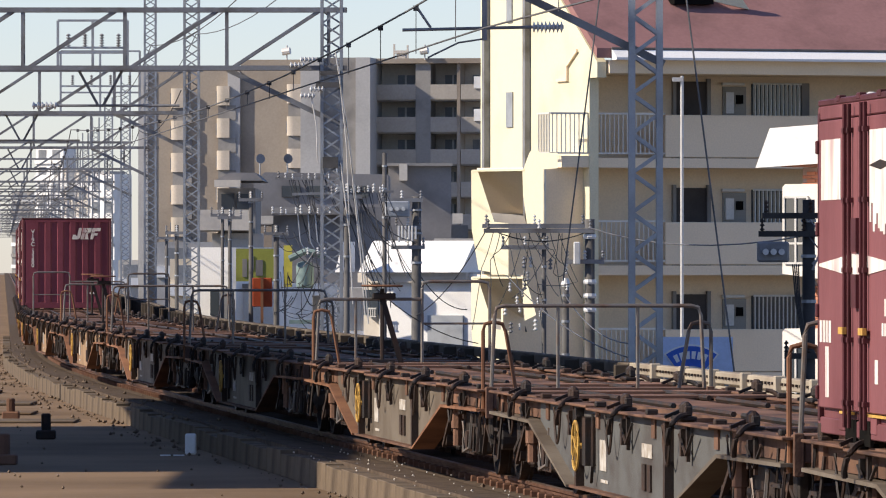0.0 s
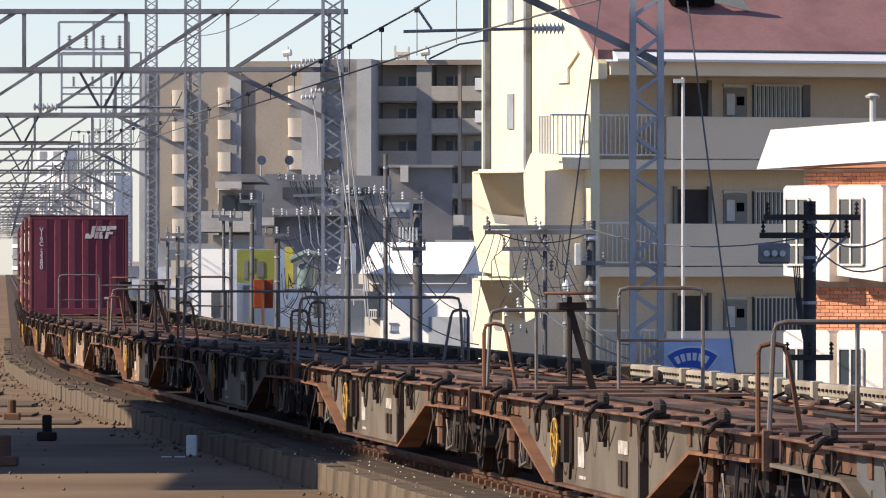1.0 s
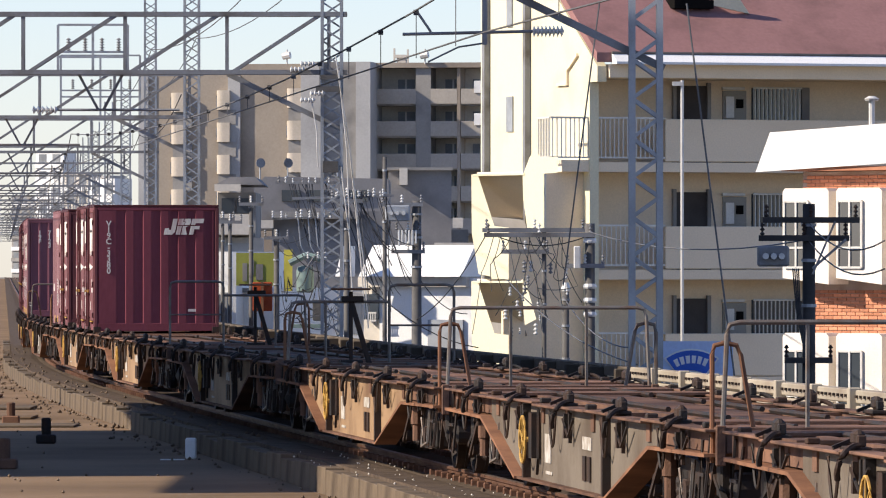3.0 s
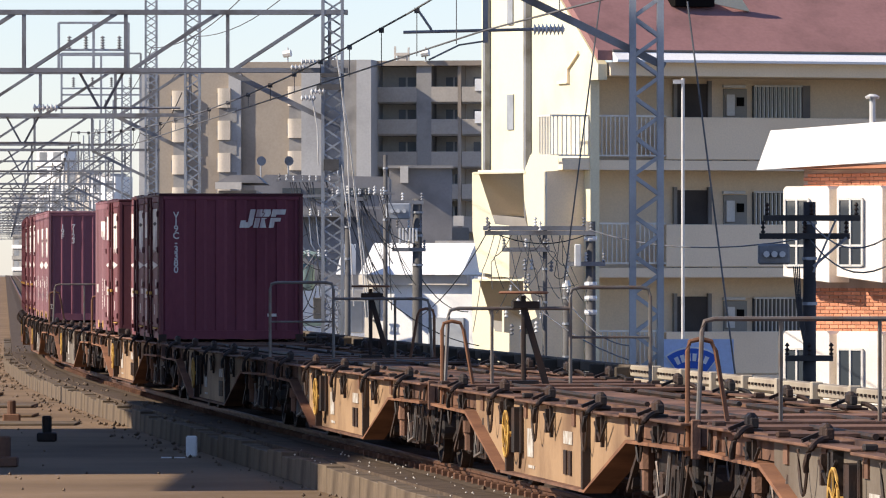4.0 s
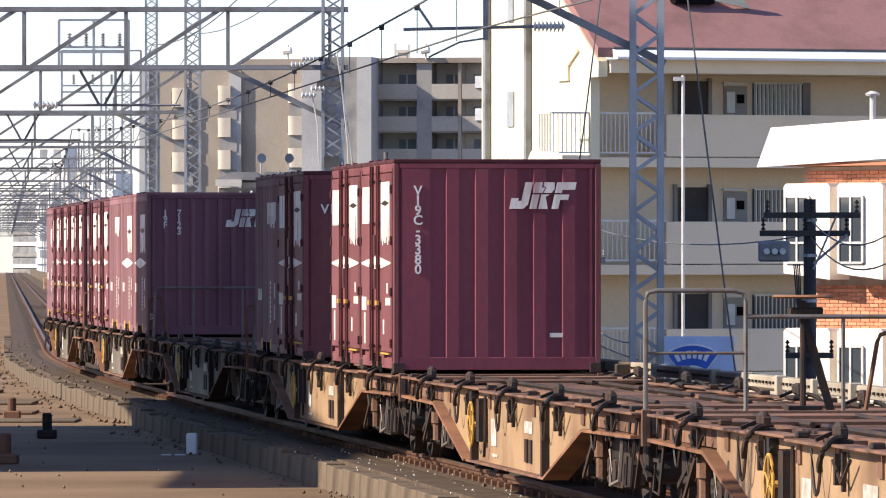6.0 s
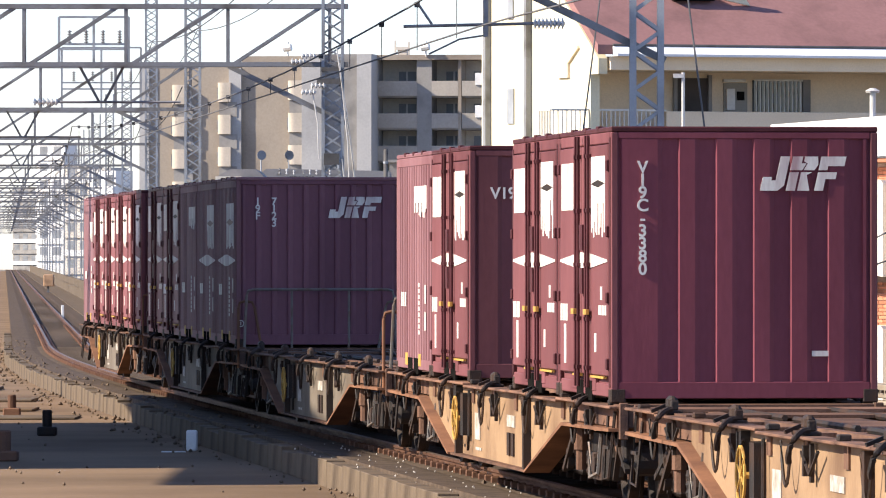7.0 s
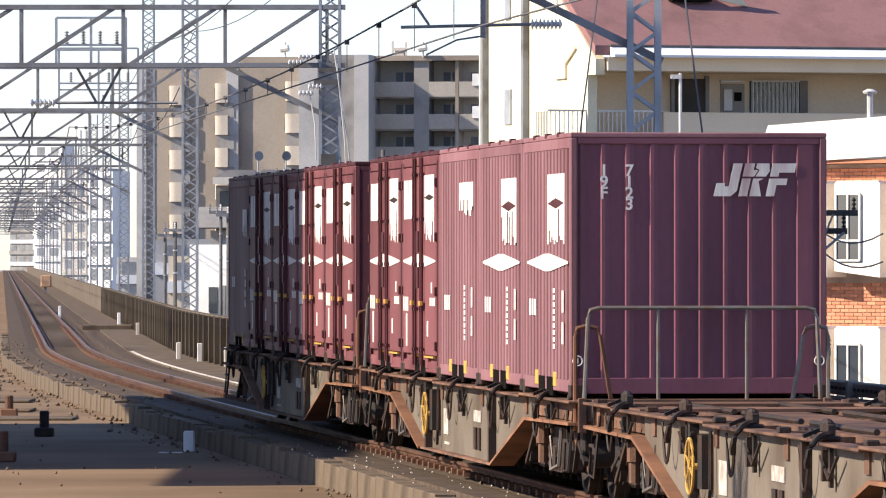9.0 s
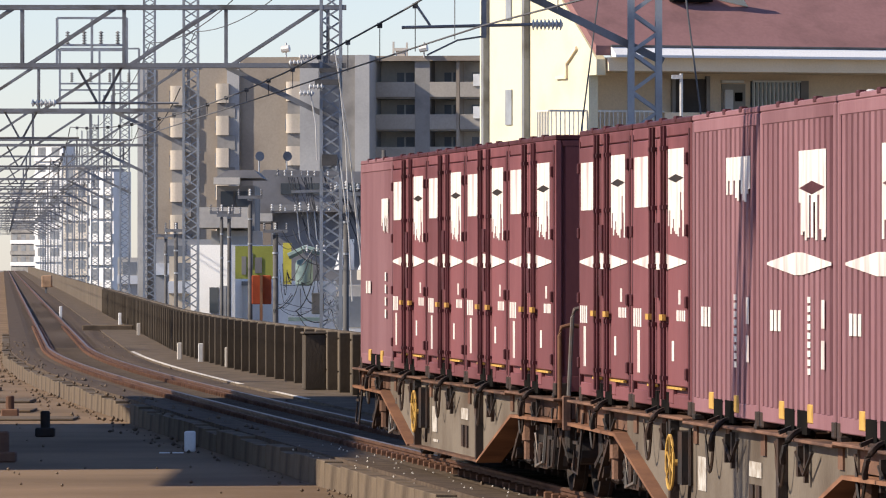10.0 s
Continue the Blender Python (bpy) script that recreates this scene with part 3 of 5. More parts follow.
            part("handwheel", Shape().turn([(0.05, 2.0), (0.26, 2.0), (0.28, 2.015), (0.26, 2.03), (0.05, 2.03)], b, q, 16), RUST_ORANGE, w)
    # couplers and end beams
    for e in (-1, 1):
        part("end_beam", box(-1.12, 1.12, e * 9.72 - 0.05, e * 9.72 + 0.05, 0.80, 0.985, 0.01), RUST, w)
        part("coupler", Shape().box(-0.12, 0.12, e * 10.0 - 0.3, e * 10.0 + 0.2, 0.70, 0.94, 0.03).box(-0.2, 0.2, e * 9.75 - 0.1, e * 9.75 + 0.1, 0.62, 0.98), BLACK_STEEL, w)
        for s in (-1, 1):
            part("brake_cylinder", Shape().turn([(0.05, s * 0.72), (0.15, s * 0.74), (0.16, s * 0.80), (0.16, s * 1.02), (0.12, s * 1.05), (0.05, s * 1.07)], e * 8.62, 0.62, 14, "x"), BLACK_STEEL, w)
            part("gear_hanger", Shape().box(s * 1.02 - 0.05, s * 1.02 + 0.05, e * 9.02 - 0.12, e * 9.02 + 0.12, 0.42, 0.80, 0.02).bar((s * 1.04, e * 8.2, 0.78), (s * 1.06, e * 9.3, 0.40), 0.05).bar((s * 1.06, e * 8.45, 0.30), (s * 1.06, e * 8.9, 0.78), 0.045), BLACK_STEEL, w)
            part("air_tank", Shape().turn([(0.02, s * 0.5), (0.13, s * 0.53), (0.14, s * 0.60), (0.14, s * 0.98), (0.02, s * 1.03)], e * 9.35, 0.50, 12, "x"), BLACK_STEEL, w)
        part("air_hose", Shape().tube([(0.35, e * 9.8, 0.8), (0.4, e * 10.0, 0.55), (0.3, e * 10.18, 0.6)], 0.03, 6), BLACK_STEEL, w)
    # bogies
    for e in (-1, 1):
        c = e * 6.95
        bg = part("bogie", Shape().box(-0.9, 0.9, c - 0.2, c + 0.2, 0.42, 0.72, 0.03), BLACK_STEEL, w)
        for s in (-1, 1):
            x = s * 0.97
            side = [(c - 1.25, 0.50), (c - 1.15, 0.62), (c - 0.55, 0.70), (c + 0.55, 0.70), (c + 1.15, 0.62), (c + 1.25, 0.50), (c + 0.75, 0.46), (c + 0.4, 0.26), (c - 0.4, 0.26), (c - 0.75, 0.46)]
            part("side_frame", Shape().prism(side, "x", x - 0.07, x + 0.07), BLACK_STEEL, bg)
            for q in (-0.95, 0.95):
                part("axle_box", Shape().box(x - 0.12, x + s * 0.05 + 0.12, c + q - 0.17, c + q + 0.17, 0.28, 0.60, 0.03).turn([(0.1, x + s * 0.16), (0.1, x + s * 0.22)], c + q, 0.43, 10, "x"), BLACK_STEEL, bg)
                part("wheel", Shape().turn([(0.08, s * 0.50), (0.43, s * 0.50), (0.45, s * 0.505), (0.45, s * 0.535), (0.43, s * 0.54), (0.425, s * 0.63), (0.36, s * 0.63), (0.33, s * 0.58), (0.12, s * 0.58), (0.1, s * 0.64)], c + q, 0.43, 24, "x"), BLACK_STEEL, bg)
                part("brake_shoe", Shape().box(s * 0.58 - 0.05, s * 0.58 + 0.05, c + q * 1.5 - 0.05, c + q * 1.5 + 0.05, 0.3, 0.62).bar((s * 0.9, c + q * 1.5, 0.78), (s * 0.9, c + q * 1.45, 0.3), 0.05).bar((s * 1.02, c + q * 1.25, 0.72), (s * 1.02, c + q * 1.75, 0.45), 0.05), RUST, bg)
            part("brake_link", Shape().tube([(x + s * 0.2, c - 1.35, 0.72), (x + s * 0.22, c - 1.3, 0.36), (x + s * 0.22, c - 0.7, 0.30), (x + s * 0.2, c - 0.55, 0.62)], 0.02, 5), PIPE if s < 0 else BLACK_STEEL, bg)
            part("brake_lever", Shape().bar((x + s * 0.2, c + 0.5, 0.7), (x + s * 0.22, c + 1.1, 0.32), 0.05), BLACK_STEEL, bg)
            part("damper", Shape().turn([(0.05, 0.34), (0.05, 0.52), (0.07, 0.53), (0.07, 0.74)], x + s * 0.16, c + 0.36, 8), RUST, bg)
            for q in (-0.2, 0.0, 0.2):
                part("spring", Shape().turn([(0.075, 0.30), (0.085, 0.34), (0.07, 0.37), (0.085, 0.41), (0.07, 0.44), (0.085, 0.48), (0.075, 0.52)], x + s * 0.05, c + q, 8), BLACK_STEEL, bg)
        for q in (-0.95, 0.95):
            part("axle", Shape().tube([(-0.7, c + q, 0.43), (0.7, c + q, 0.43)], 0.07, 8), BLACK_STEEL, bg)
    return w
CL, CW, CH = 3.66, 2.44, 2.50


def along(u):
    return CL / 2 - CL * u


def emblem(parent, at, s):
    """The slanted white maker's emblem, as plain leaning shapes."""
    def lean(pts):
        return [((x + 0.22 * z) * s, z * s) for x, z in pts]
    bars = [[(0.0, 0.0), (0.52, 0.0), (0.68, 0.16), (0.68, 1.0), (0.40, 1.0), (0.40, 0.30), (0.27, 0.30), (0.27, 0.40), (0.0, 0.40)],
            [(0.76, 0.0), (1.03, 0.0), (1.03, 0.54), (0.76, 0.54)], [(0.76, 0.60), (1.12, 0.60), (1.20, 0.80), (1.06, 0.80), (1.06, 1.0), (0.76, 1.0)],
            [(1.10, 0.0), (1.46, 0.0), (1.28, 0.46), (1.42, 0.54), (1.10, 0.54)], [(1.16, 0.60), (1.48, 0.60), (1.56, 0.76), (1.50, 1.0), (1.12, 1.0), (1.12, 0.86), (1.24, 0.80)],
            [(1.60, 0.0), (1.86, 0.0), (1.86, 0.34), (2.16, 0.34), (2.16, 0.54), (1.60, 0.54)], [(1.60, 0.60), (1.86, 0.60), (1.86, 0.72), (2.34, 0.72), (2.34, 1.0), (1.60, 1.0)]]
    sh = Shape()
    for b in bars:
        sh.prism(lean(b), "y", -0.004, 0.002)
    part("emblem", sh, WHITE, parent, "white slanted emblem", at=at)


def diamond(parent, u0, u1, z, h, x=-1.226, deep=0.006):
    a, b, m = along(u0), along(u1), along((u0 + u1) / 2)
    t = abs(a - b) * 0.06
    part("diamond_mark", Shape().prism([(a, z - h * 0.12), (m + t, z - h), (m - t, z - h), (b, z - h * 0.12), (b, z + h * 0.12), (m - t, z + h), (m + t, z + h), (a, z + h * 0.12)], "x", x - deep, x), WHITE, parent, "white diamond stripe")


def worn_label(parent, u0, u1, z0, z1, seed, x=-1.226, drips=True, material=None):
    """A painted white panel with a ragged lower edge."""
    rnd = random.Random(seed)
    a, b = along(u0), along(u1)
    n = 13 if drips else 1
    edge = [(a, z1)]
    for i in range(n):
        low = z0 + (z1 - z0) * (rnd.choice([0, 0.03, 0.06, 0.12, 0.3, 0.42, 0.1, 0.2, 0.5]) if drips else 0)
        edge += [(a + (b - a) * i / n, low), (a + (b - a) * (i + 1) / n, low)]
    sh = Shape().prism(edge + [(b, z1)], "x", x - 0.005, x)
    part("painted_panel", sh, material or WHITE, parent)


def scribble(parent, u0, u1, z0, z1, n, x=-1.226, upright=False):
    """Small unreadable lettering as bars."""
    sh = Shape()
    for i in range(n):
        f0, f1 = i / n, (i + 0.7) / n
        if upright:
            za, zb, a, b = z0 + (z1 - z0) * f0, z0 + (z1 - z0) * f1, along(u0), along(u1)
        else:
            za, zb, a, b = z0, z1, along(u0 + (u1 - u0) * f0), along(u0 + (u1 - u0) * f1)
        sh.prism([(a, za), (b, za), (b, zb), (a, zb)], "x", x - 0.004, x)
    part("small_lettering", sh, WHITE, parent)


def build_container(kind, paint, label, seed, ribs=6, ends=None, name="freight_container"):
    """Twelve-foot container: frame, ribbed ends, and sides with doors or corrugation."""
    c = thing(name, label, "freight container", "containers on the train")
    h, w, l = CH, CW / 2, CL / 2
    part("body", box(-w + (0.048 if kind in ("marked", "half") else 0.01 if kind == "plain" else 0.03), w - 0.03, -l + 0.04, l - 0.04, 0.12, h - 0.03), paint, c)
    ends = ends or paint
    for e in (-1, 1):
        part("end_panel", box(-w + 0.06, w - 0.06, e * (l - 0.035) - 0.006, e * (l - 0.035) + 0.006, 0.15, h - 0.08), ends, c)
    part("roof", Shape().box(-w, w, -l, l, h - 0.05, h, 0.01), DARKMAROON if kind == "doors" else paint, c)
    for s in (-1, 1):
        for e in (-1, 1):
            part("corner_post", Shape().box(s * w - 0.07 * (s > 0) - 0.0 * s, s * w + 0.07 * (s < 0), e * l - 0.1 * (e > 0), e * l + 0.1 * (e < 0), 0.0, h - 0.05, 0.012), paint, c)
            part("corner_casting", Shape().box(s * w - 0.14 * (s > 0) + 0.004 * s, s * w + 0.14 * (s < 0) + 0.004 * s, e * l - 0.16 * (e > 0) + 0.004 * e, e * l + 0.16 * (e < 0) + 0.004 * e, 0.0, 0.13, 0.012), BLACK_STEEL, c)
        part("side_rail", Shape().box(s * w - 0.06 * (s > 0), s * w + 0.06 * (s < 0), -l + 0.1, l - 0.1, 0.05, 0.17, 0.008), paint, c)
        part("top_rail", Shape().box(s * w - 0.06 * (s > 0), s * w + 0.06 * (s < 0), -l + 0.1, l - 0.1, h - 0.15, h - 0.05, 0.008), paint, c)
    for e in (-1, 1):
        y = e * (l - 0.03)
        part("end_rail", Shape().box(-w + 0.07, w - 0.07, y - 0.028, y + 0.028, 0.04, 0.19, 0.006), ends, c)
        part("end_rail", Shape().box(-w + 0.07, w - 0.07, y - 0.028, y + 0.028, h - 0.11, h - 0.05, 0.006), ends, c)
        # proud flats between pressed grooves
        marks = [0.25 + 0.14 * i for i in range(6)] if ribs == 6 else [0.115 + 0.0955 * i for i in range(9)] if ribs == 9 else [(i + 1) / (ribs + 1) for i in range(ribs)]
        cuts = [0.035] + marks + [0.965 + 0.055]
        for fa, fb in zip(cuts, cuts[1:]):
            xa, xb, yi, yo = -w + 2 * w * fa, -w + 2 * w * (fb - 0.055), e * (l - 0.031), e * (l - 0.004)
            part("end_flute", Shape().prism([(xa, yi), (xa + 0.018, yo), (xb - 0.05, yo), (xb, yi)][::e], "z", 0.19, h - 0.11), ends, c)
    for y in (-0.9, 0.0, 0.9):
        part("roof_lug", Shape().box(-w - 0.006, -w + 0.05, y - 0.07, y + 0.07, h - 0.03, h + 0.016, 0.006), DARKMAROON, c)
    # fork pockets: flat black boxes paint the mouths' shade under the side rail, with plates at their outer ends
    for u in (0.31, 0.69):
        y = along(u)
        part("pocket_plate", box(-w - 0.008, -w + 0.03, y - 0.12, y + 0.12, 0.09, 0.23, 0.006), YELLOW if kind != "doors" else paint, c)
    for a, b in ((0.35, 0.48), (0.52, 0.65)):
        part("pocket_mouth", box(-w - 0.004, -w + 0.02, along(b), along(a), 0.0, 0.18), DARK, c)
    x = -w
    if kind == "doors":
        for a, b in ((0.035, 0.505), (0.515, 0.965)):
            part("door_leaf", Shape().box(x - 0.012, x + 0.03, along(b), along(a), 0.24, h - 0.16, 0.008), paint, c)
        # locking bars, their shade painted in with a maroon darker than the leaves
        for u in (0.40, 0.455, 0.60, 0.645):
            bar = Shape().tube([(x - 0.04, along(u), 0.12), (x - 0.04, along(u), h - 0.06)], 0.016, 6)
            for z in (0.3, 0.75, 1.25, 1.75, 2.25):
                bar.box(x - 0.058, x, along(u) - 0.035, along(u) + 0.035, z - 0.018, z + 0.018)
            part("locking_bar", bar, DARKMAROON, c)
        for z in (0.98, 1.38):
            part("lock_plate", box(x - 0.05, x, along(0.55), along(0.49), z, z + 0.24), DARKMAROON, c)
        for u in (0.38, 0.62):
            part("latch_handle", Shape().box(x - 0.07, x - 0.04, along(u) - 0.16, along(u) + 0.04, 0.79, 0.84), YELLOW, c, "yellow latch handle")
        for u in (0.03, 0.97):
            for z in (0.35, 0.95, 1.55, 2.15):
                part("hinge", Shape().box(x - 0.035, x + 0.01, along(u) - 0.03, along(u) + 0.03, z - 0.05, z + 0.05, 0.008), DARKMAROON, c)
        worn_label(c, 0.07, 0.31, 1.76, 2.2, seed, x - 0.012, False)
        worn_label(c, 0.66, 0.92, 1.50, 2.24, seed + 1, x - 0.012)
        part("small_diamond", Shape().prism([(along(0.66), 1.99), (along(0.79), 1.955), (along(0.92), 1.99), (along(0.79), 2.025)], "x", x - 0.021, x - 0.017), BLACK_STEEL, c)
        diamond(c, 0.05, 0.96, 1.285, 0.08, x - 0.012, 0.008)
        scribble(c, 0.05, 0.20, 0.72, 0.88, 4, x - 0.012)
        scribble(c, 0.12, 0.18, 0.32, 0.69, 1, x - 0.012)
        scribble(c, 0.80, 0.95, 0.79, 0.88, 5, x - 0.012)
        scribble(c, 0.83, 0.88, 0.93, 1.05, 1, x - 0.012)
        scribble(c, 0.72, 0.77, 0.45, 0.62, 1, x - 0.012)
        for a, b in ((0.30, 0.44), (0.60, 0.90)):
            part("door_sill", Shape().box(x - 0.02, x + 0.01, along(b), along(a), 0.213, 0.232), YELLOW, c, "scuffed yellow door sill")
        # dark strips: hinge columns, with the shade of the container gaps painted in
        for u in (0.018, 0.982):
            part("hinge_post", box(x - 0.006, x + 0.02, along(u) - 0.045, along(u) + 0.045, 0.14, h - 0.1), DARKMAROON, c)
    else:
        n = 13
        for i in range(n if kind != "plain" else 0):
            u = 0.05 + 0.9 * (i + 0.5) / n
            y = along(u)
            part("corrugation", Shape().prism([(x + 0.049, y - 0.096), (x - 0.002, y - 0.075), (x - 0.002, y + 0.075), (x + 0.049, y + 0.096)][::-1], "z", 0.17, h - 0.15), paint, c)
        xx = x - 0.005
        if kind == "plain":
            worn_label(c, 0.70, 0.90, 1.62, 2.02, seed, xx)
            scribble(c, 0.2, 0.36, 0.9, 1.05, 3, xx)
            scribble(c, 0.80, 0.84, 0.62, 1.2, 4, xx, True)
        else:
            worn_label(c, 0.55, 0.90, 1.45 if kind == "marked" else 1.75, 2.12, seed, xx)
            if kind == "marked":
                part("small_diamond", Shape().prism([(along(0.56), 1.84), (along(0.725), 1.79), (along(0.89), 1.84), (along(0.725), 1.89)], "x", xx - 0.009, xx - 0.005), DARKMAROON, c)
                diamond(c, 0.12, 0.97, 1.275, 0.085, xx, 0.006)
            scribble(c, 0.16, 0.32, 0.76, 0.92, 3, xx)
            scribble(c, 0.66, 0.70, 0.45, 1.05, 9, xx, True)
            scribble(c, 0.84, 0.88, 0.5, 1.1, 2, xx, True)
    return c


def face(x, z, out=0.0):
    """A place on the container's near end for flat paint, facing the platform."""
    return pose(x, -CL / 2 + 0.0 - out, z, 90, 0, 0)


def build_train():
    """All wagons and containers at rest in a row; motions() sets them going."""
    moving = []
    kinds = {3: "s.", 2: "s.", 1: "s.", 0: "..", -1: "h.", -2: "..", -3: "sh", -4: "s.", -5: "..", -6: "sh", -7: "s.", -8: ".."}
    built = {}
    for k, ends in kinds.items():
        shade = "grey" if k < -6 else "dull" if k > 0 or k < -3 else "tan"
        key = ends, shade
        if key in built:
            ob = copy_thing(built[key], Matrix())
        elif shade == "grey":
            ob = built[key] = build_wagon(SILL_GREY, *ends, SILL_DULL, label="grey container flat wagon with rusty deck fittings")
        elif shade == "dull":
            ob = built[key] = build_wagon(SILL_DULL, *ends, label="dull grey-brown container flat wagon with rusty deck")
        else:
            ob = built[key] = build_wagon(SILL, *ends)
        moving.append((ob, k, 0.0))

    door = build_container("doors", MAROON, "maroon steel container with double side doors", 3)
    marked = build_container("marked", MAROON_WORN, "maroon corrugated container with a white diamond stripe", 7)
    plain = build_container("plain", MAROON_WORN, "plain maroon corrugated container with small markings", 9)
    lettered = build_container("half", MAROON_WORN, "maroon corrugated container with a pale letter mark", 11)

    first = build_container("doors", MAROON, "maroon container with ribbed end and white serial number", 21, 6, PURPLE2)
    lettering("V19C-3380", 0.155, LETTERS, first, face(-0.93, 2.08, 0.002), 0.74)
    emblem(first, pose(0.14, -CL / 2, 1.92, 0, 0, 0), 0.31)
    part("small_lettering", box(0.62, 0.82, -CL / 2 + 0.01, -CL / 2 + 0.04, 0.42, 0.47), WHITE, first)
    nineteen = build_container("marked", MAROON_WORN, "maroon container with ribbed end purpled for shade and dirt, and white number", 31, 9, SHADED_END)
    lettering("19F", 0.155, LETTERS, nineteen, face(-0.90, 2.09, 0.002), 0.68)
    lettering("7123", 0.155, LETTERS, nineteen, face(-0.66, 2.09, 0.002), 0.68)
    emblem(nineteen, pose(0.14, -CL / 2, 1.9, 0, 0, 0), 0.31)
    for s in (-1, 1):
        ring = Shape().tube([(s * 1.15 + 0.045 * math.cos(a), -CL / 2 - 0.002, 0.35 + 0.045 * math.sin(a)) for a in [2 * math.pi * i / 14 for i in range(15)]], 0.007, 4).box(s * 1.15 - 0.006, s * 1.15 + 0.006, -CL / 2 - 0.008, -CL / 2, 0.325, 0.375)
        part("ring_mark", ring, WHITE, nineteen, "white circled numeral")
    second = build_container("doors", MAROON, "maroon container with dark end and white type mark", 41, 4)
    lettering("V19B-", 0.17, LETTERS, second, face(-0.78, 1.94, 0.0))

    place = lambda i: -7.52 + 3.76 * i  # five places a wagon, near to far
    made = []
    made += [(first, 0, 0), (door, 0, 1), (second, 0, 3), (lettered, 0, 4)]
    made += [(nineteen, 2, 0), (marked, 2, 1), ("copy", lettered, 2, 2), ("copy", door, 2, 3), ("copy", door, 2, 4)]
    made += [("copy", door, 3, 0), ("copy", door, 3, 1), ("copy", door, 3, 2), ("copy", door, 3, 3), (plain, 3, 4)]
    made += [("copy", door, -8, 4), ("copy", door, -8, 3), ("copy", marked, -8, 2), ("copy", door, -8, 1), ("copy", door, -8, 0)]
    for row in made:
        ob, k, i = (copy_thing(row[1], Matrix()), row[2], row[3]) if row[0] == "copy" else row
        moving.append((ob, k, place(i)))
    return moving


def motions():
    """The train runs towards the platform and past it."""
    times = [i * 0.25 for i in range(41)]
    for ob, k, y in MOVING:
        lift = pose(0, y, DECK + 0.02) if ob["category"] == "freight container" else Matrix()
        walk(ob, [(t, wagon_pose(t, k) @ lift) for t in times])
# ---- the town ----


def house_frame(x, y, turn):
    """A building's own axes: along its front (u), back from it (v), up."""
    return pose(x, y, 0, 0, 0, turn)


def turned(x, y, deg):
    """A turn about an upright line through x, y."""
    return Matrix.Translation((x, y, 0)) @ pose(0, 0, 0, 0, 0, deg) @ Matrix.Translation((-x, -y, 0))


def railing(parent, name, u0, u1, v, z0, z1, n, r=0.024, along_v=0.0):
    """A railing: a frame of two rails, and each upright bar on it."""
    step = Vector((u1 - u0, along_v, 0))
    a, up = Vector((u0, v, 0)), Vector((0, 0, 1))
    frame_part = part(name, Shape().bar(a + up * z1, a + step + up * z1, 0.05), ALU, parent, "pale metal railing")
    part("bottom_rail", Shape().bar(a + up * z0, a + step + up * z0, 0.04), ALU, frame_part)
    rod = box(-r / 2, r / 2, -r / 2, r / 2, z0, z1).mesh("baluster", ALU)
    for i in range(n):
        p = a + step * ((i + 0.5) / n)
        part("baluster", rod, None, frame_part, at=Matrix.Translation(p))


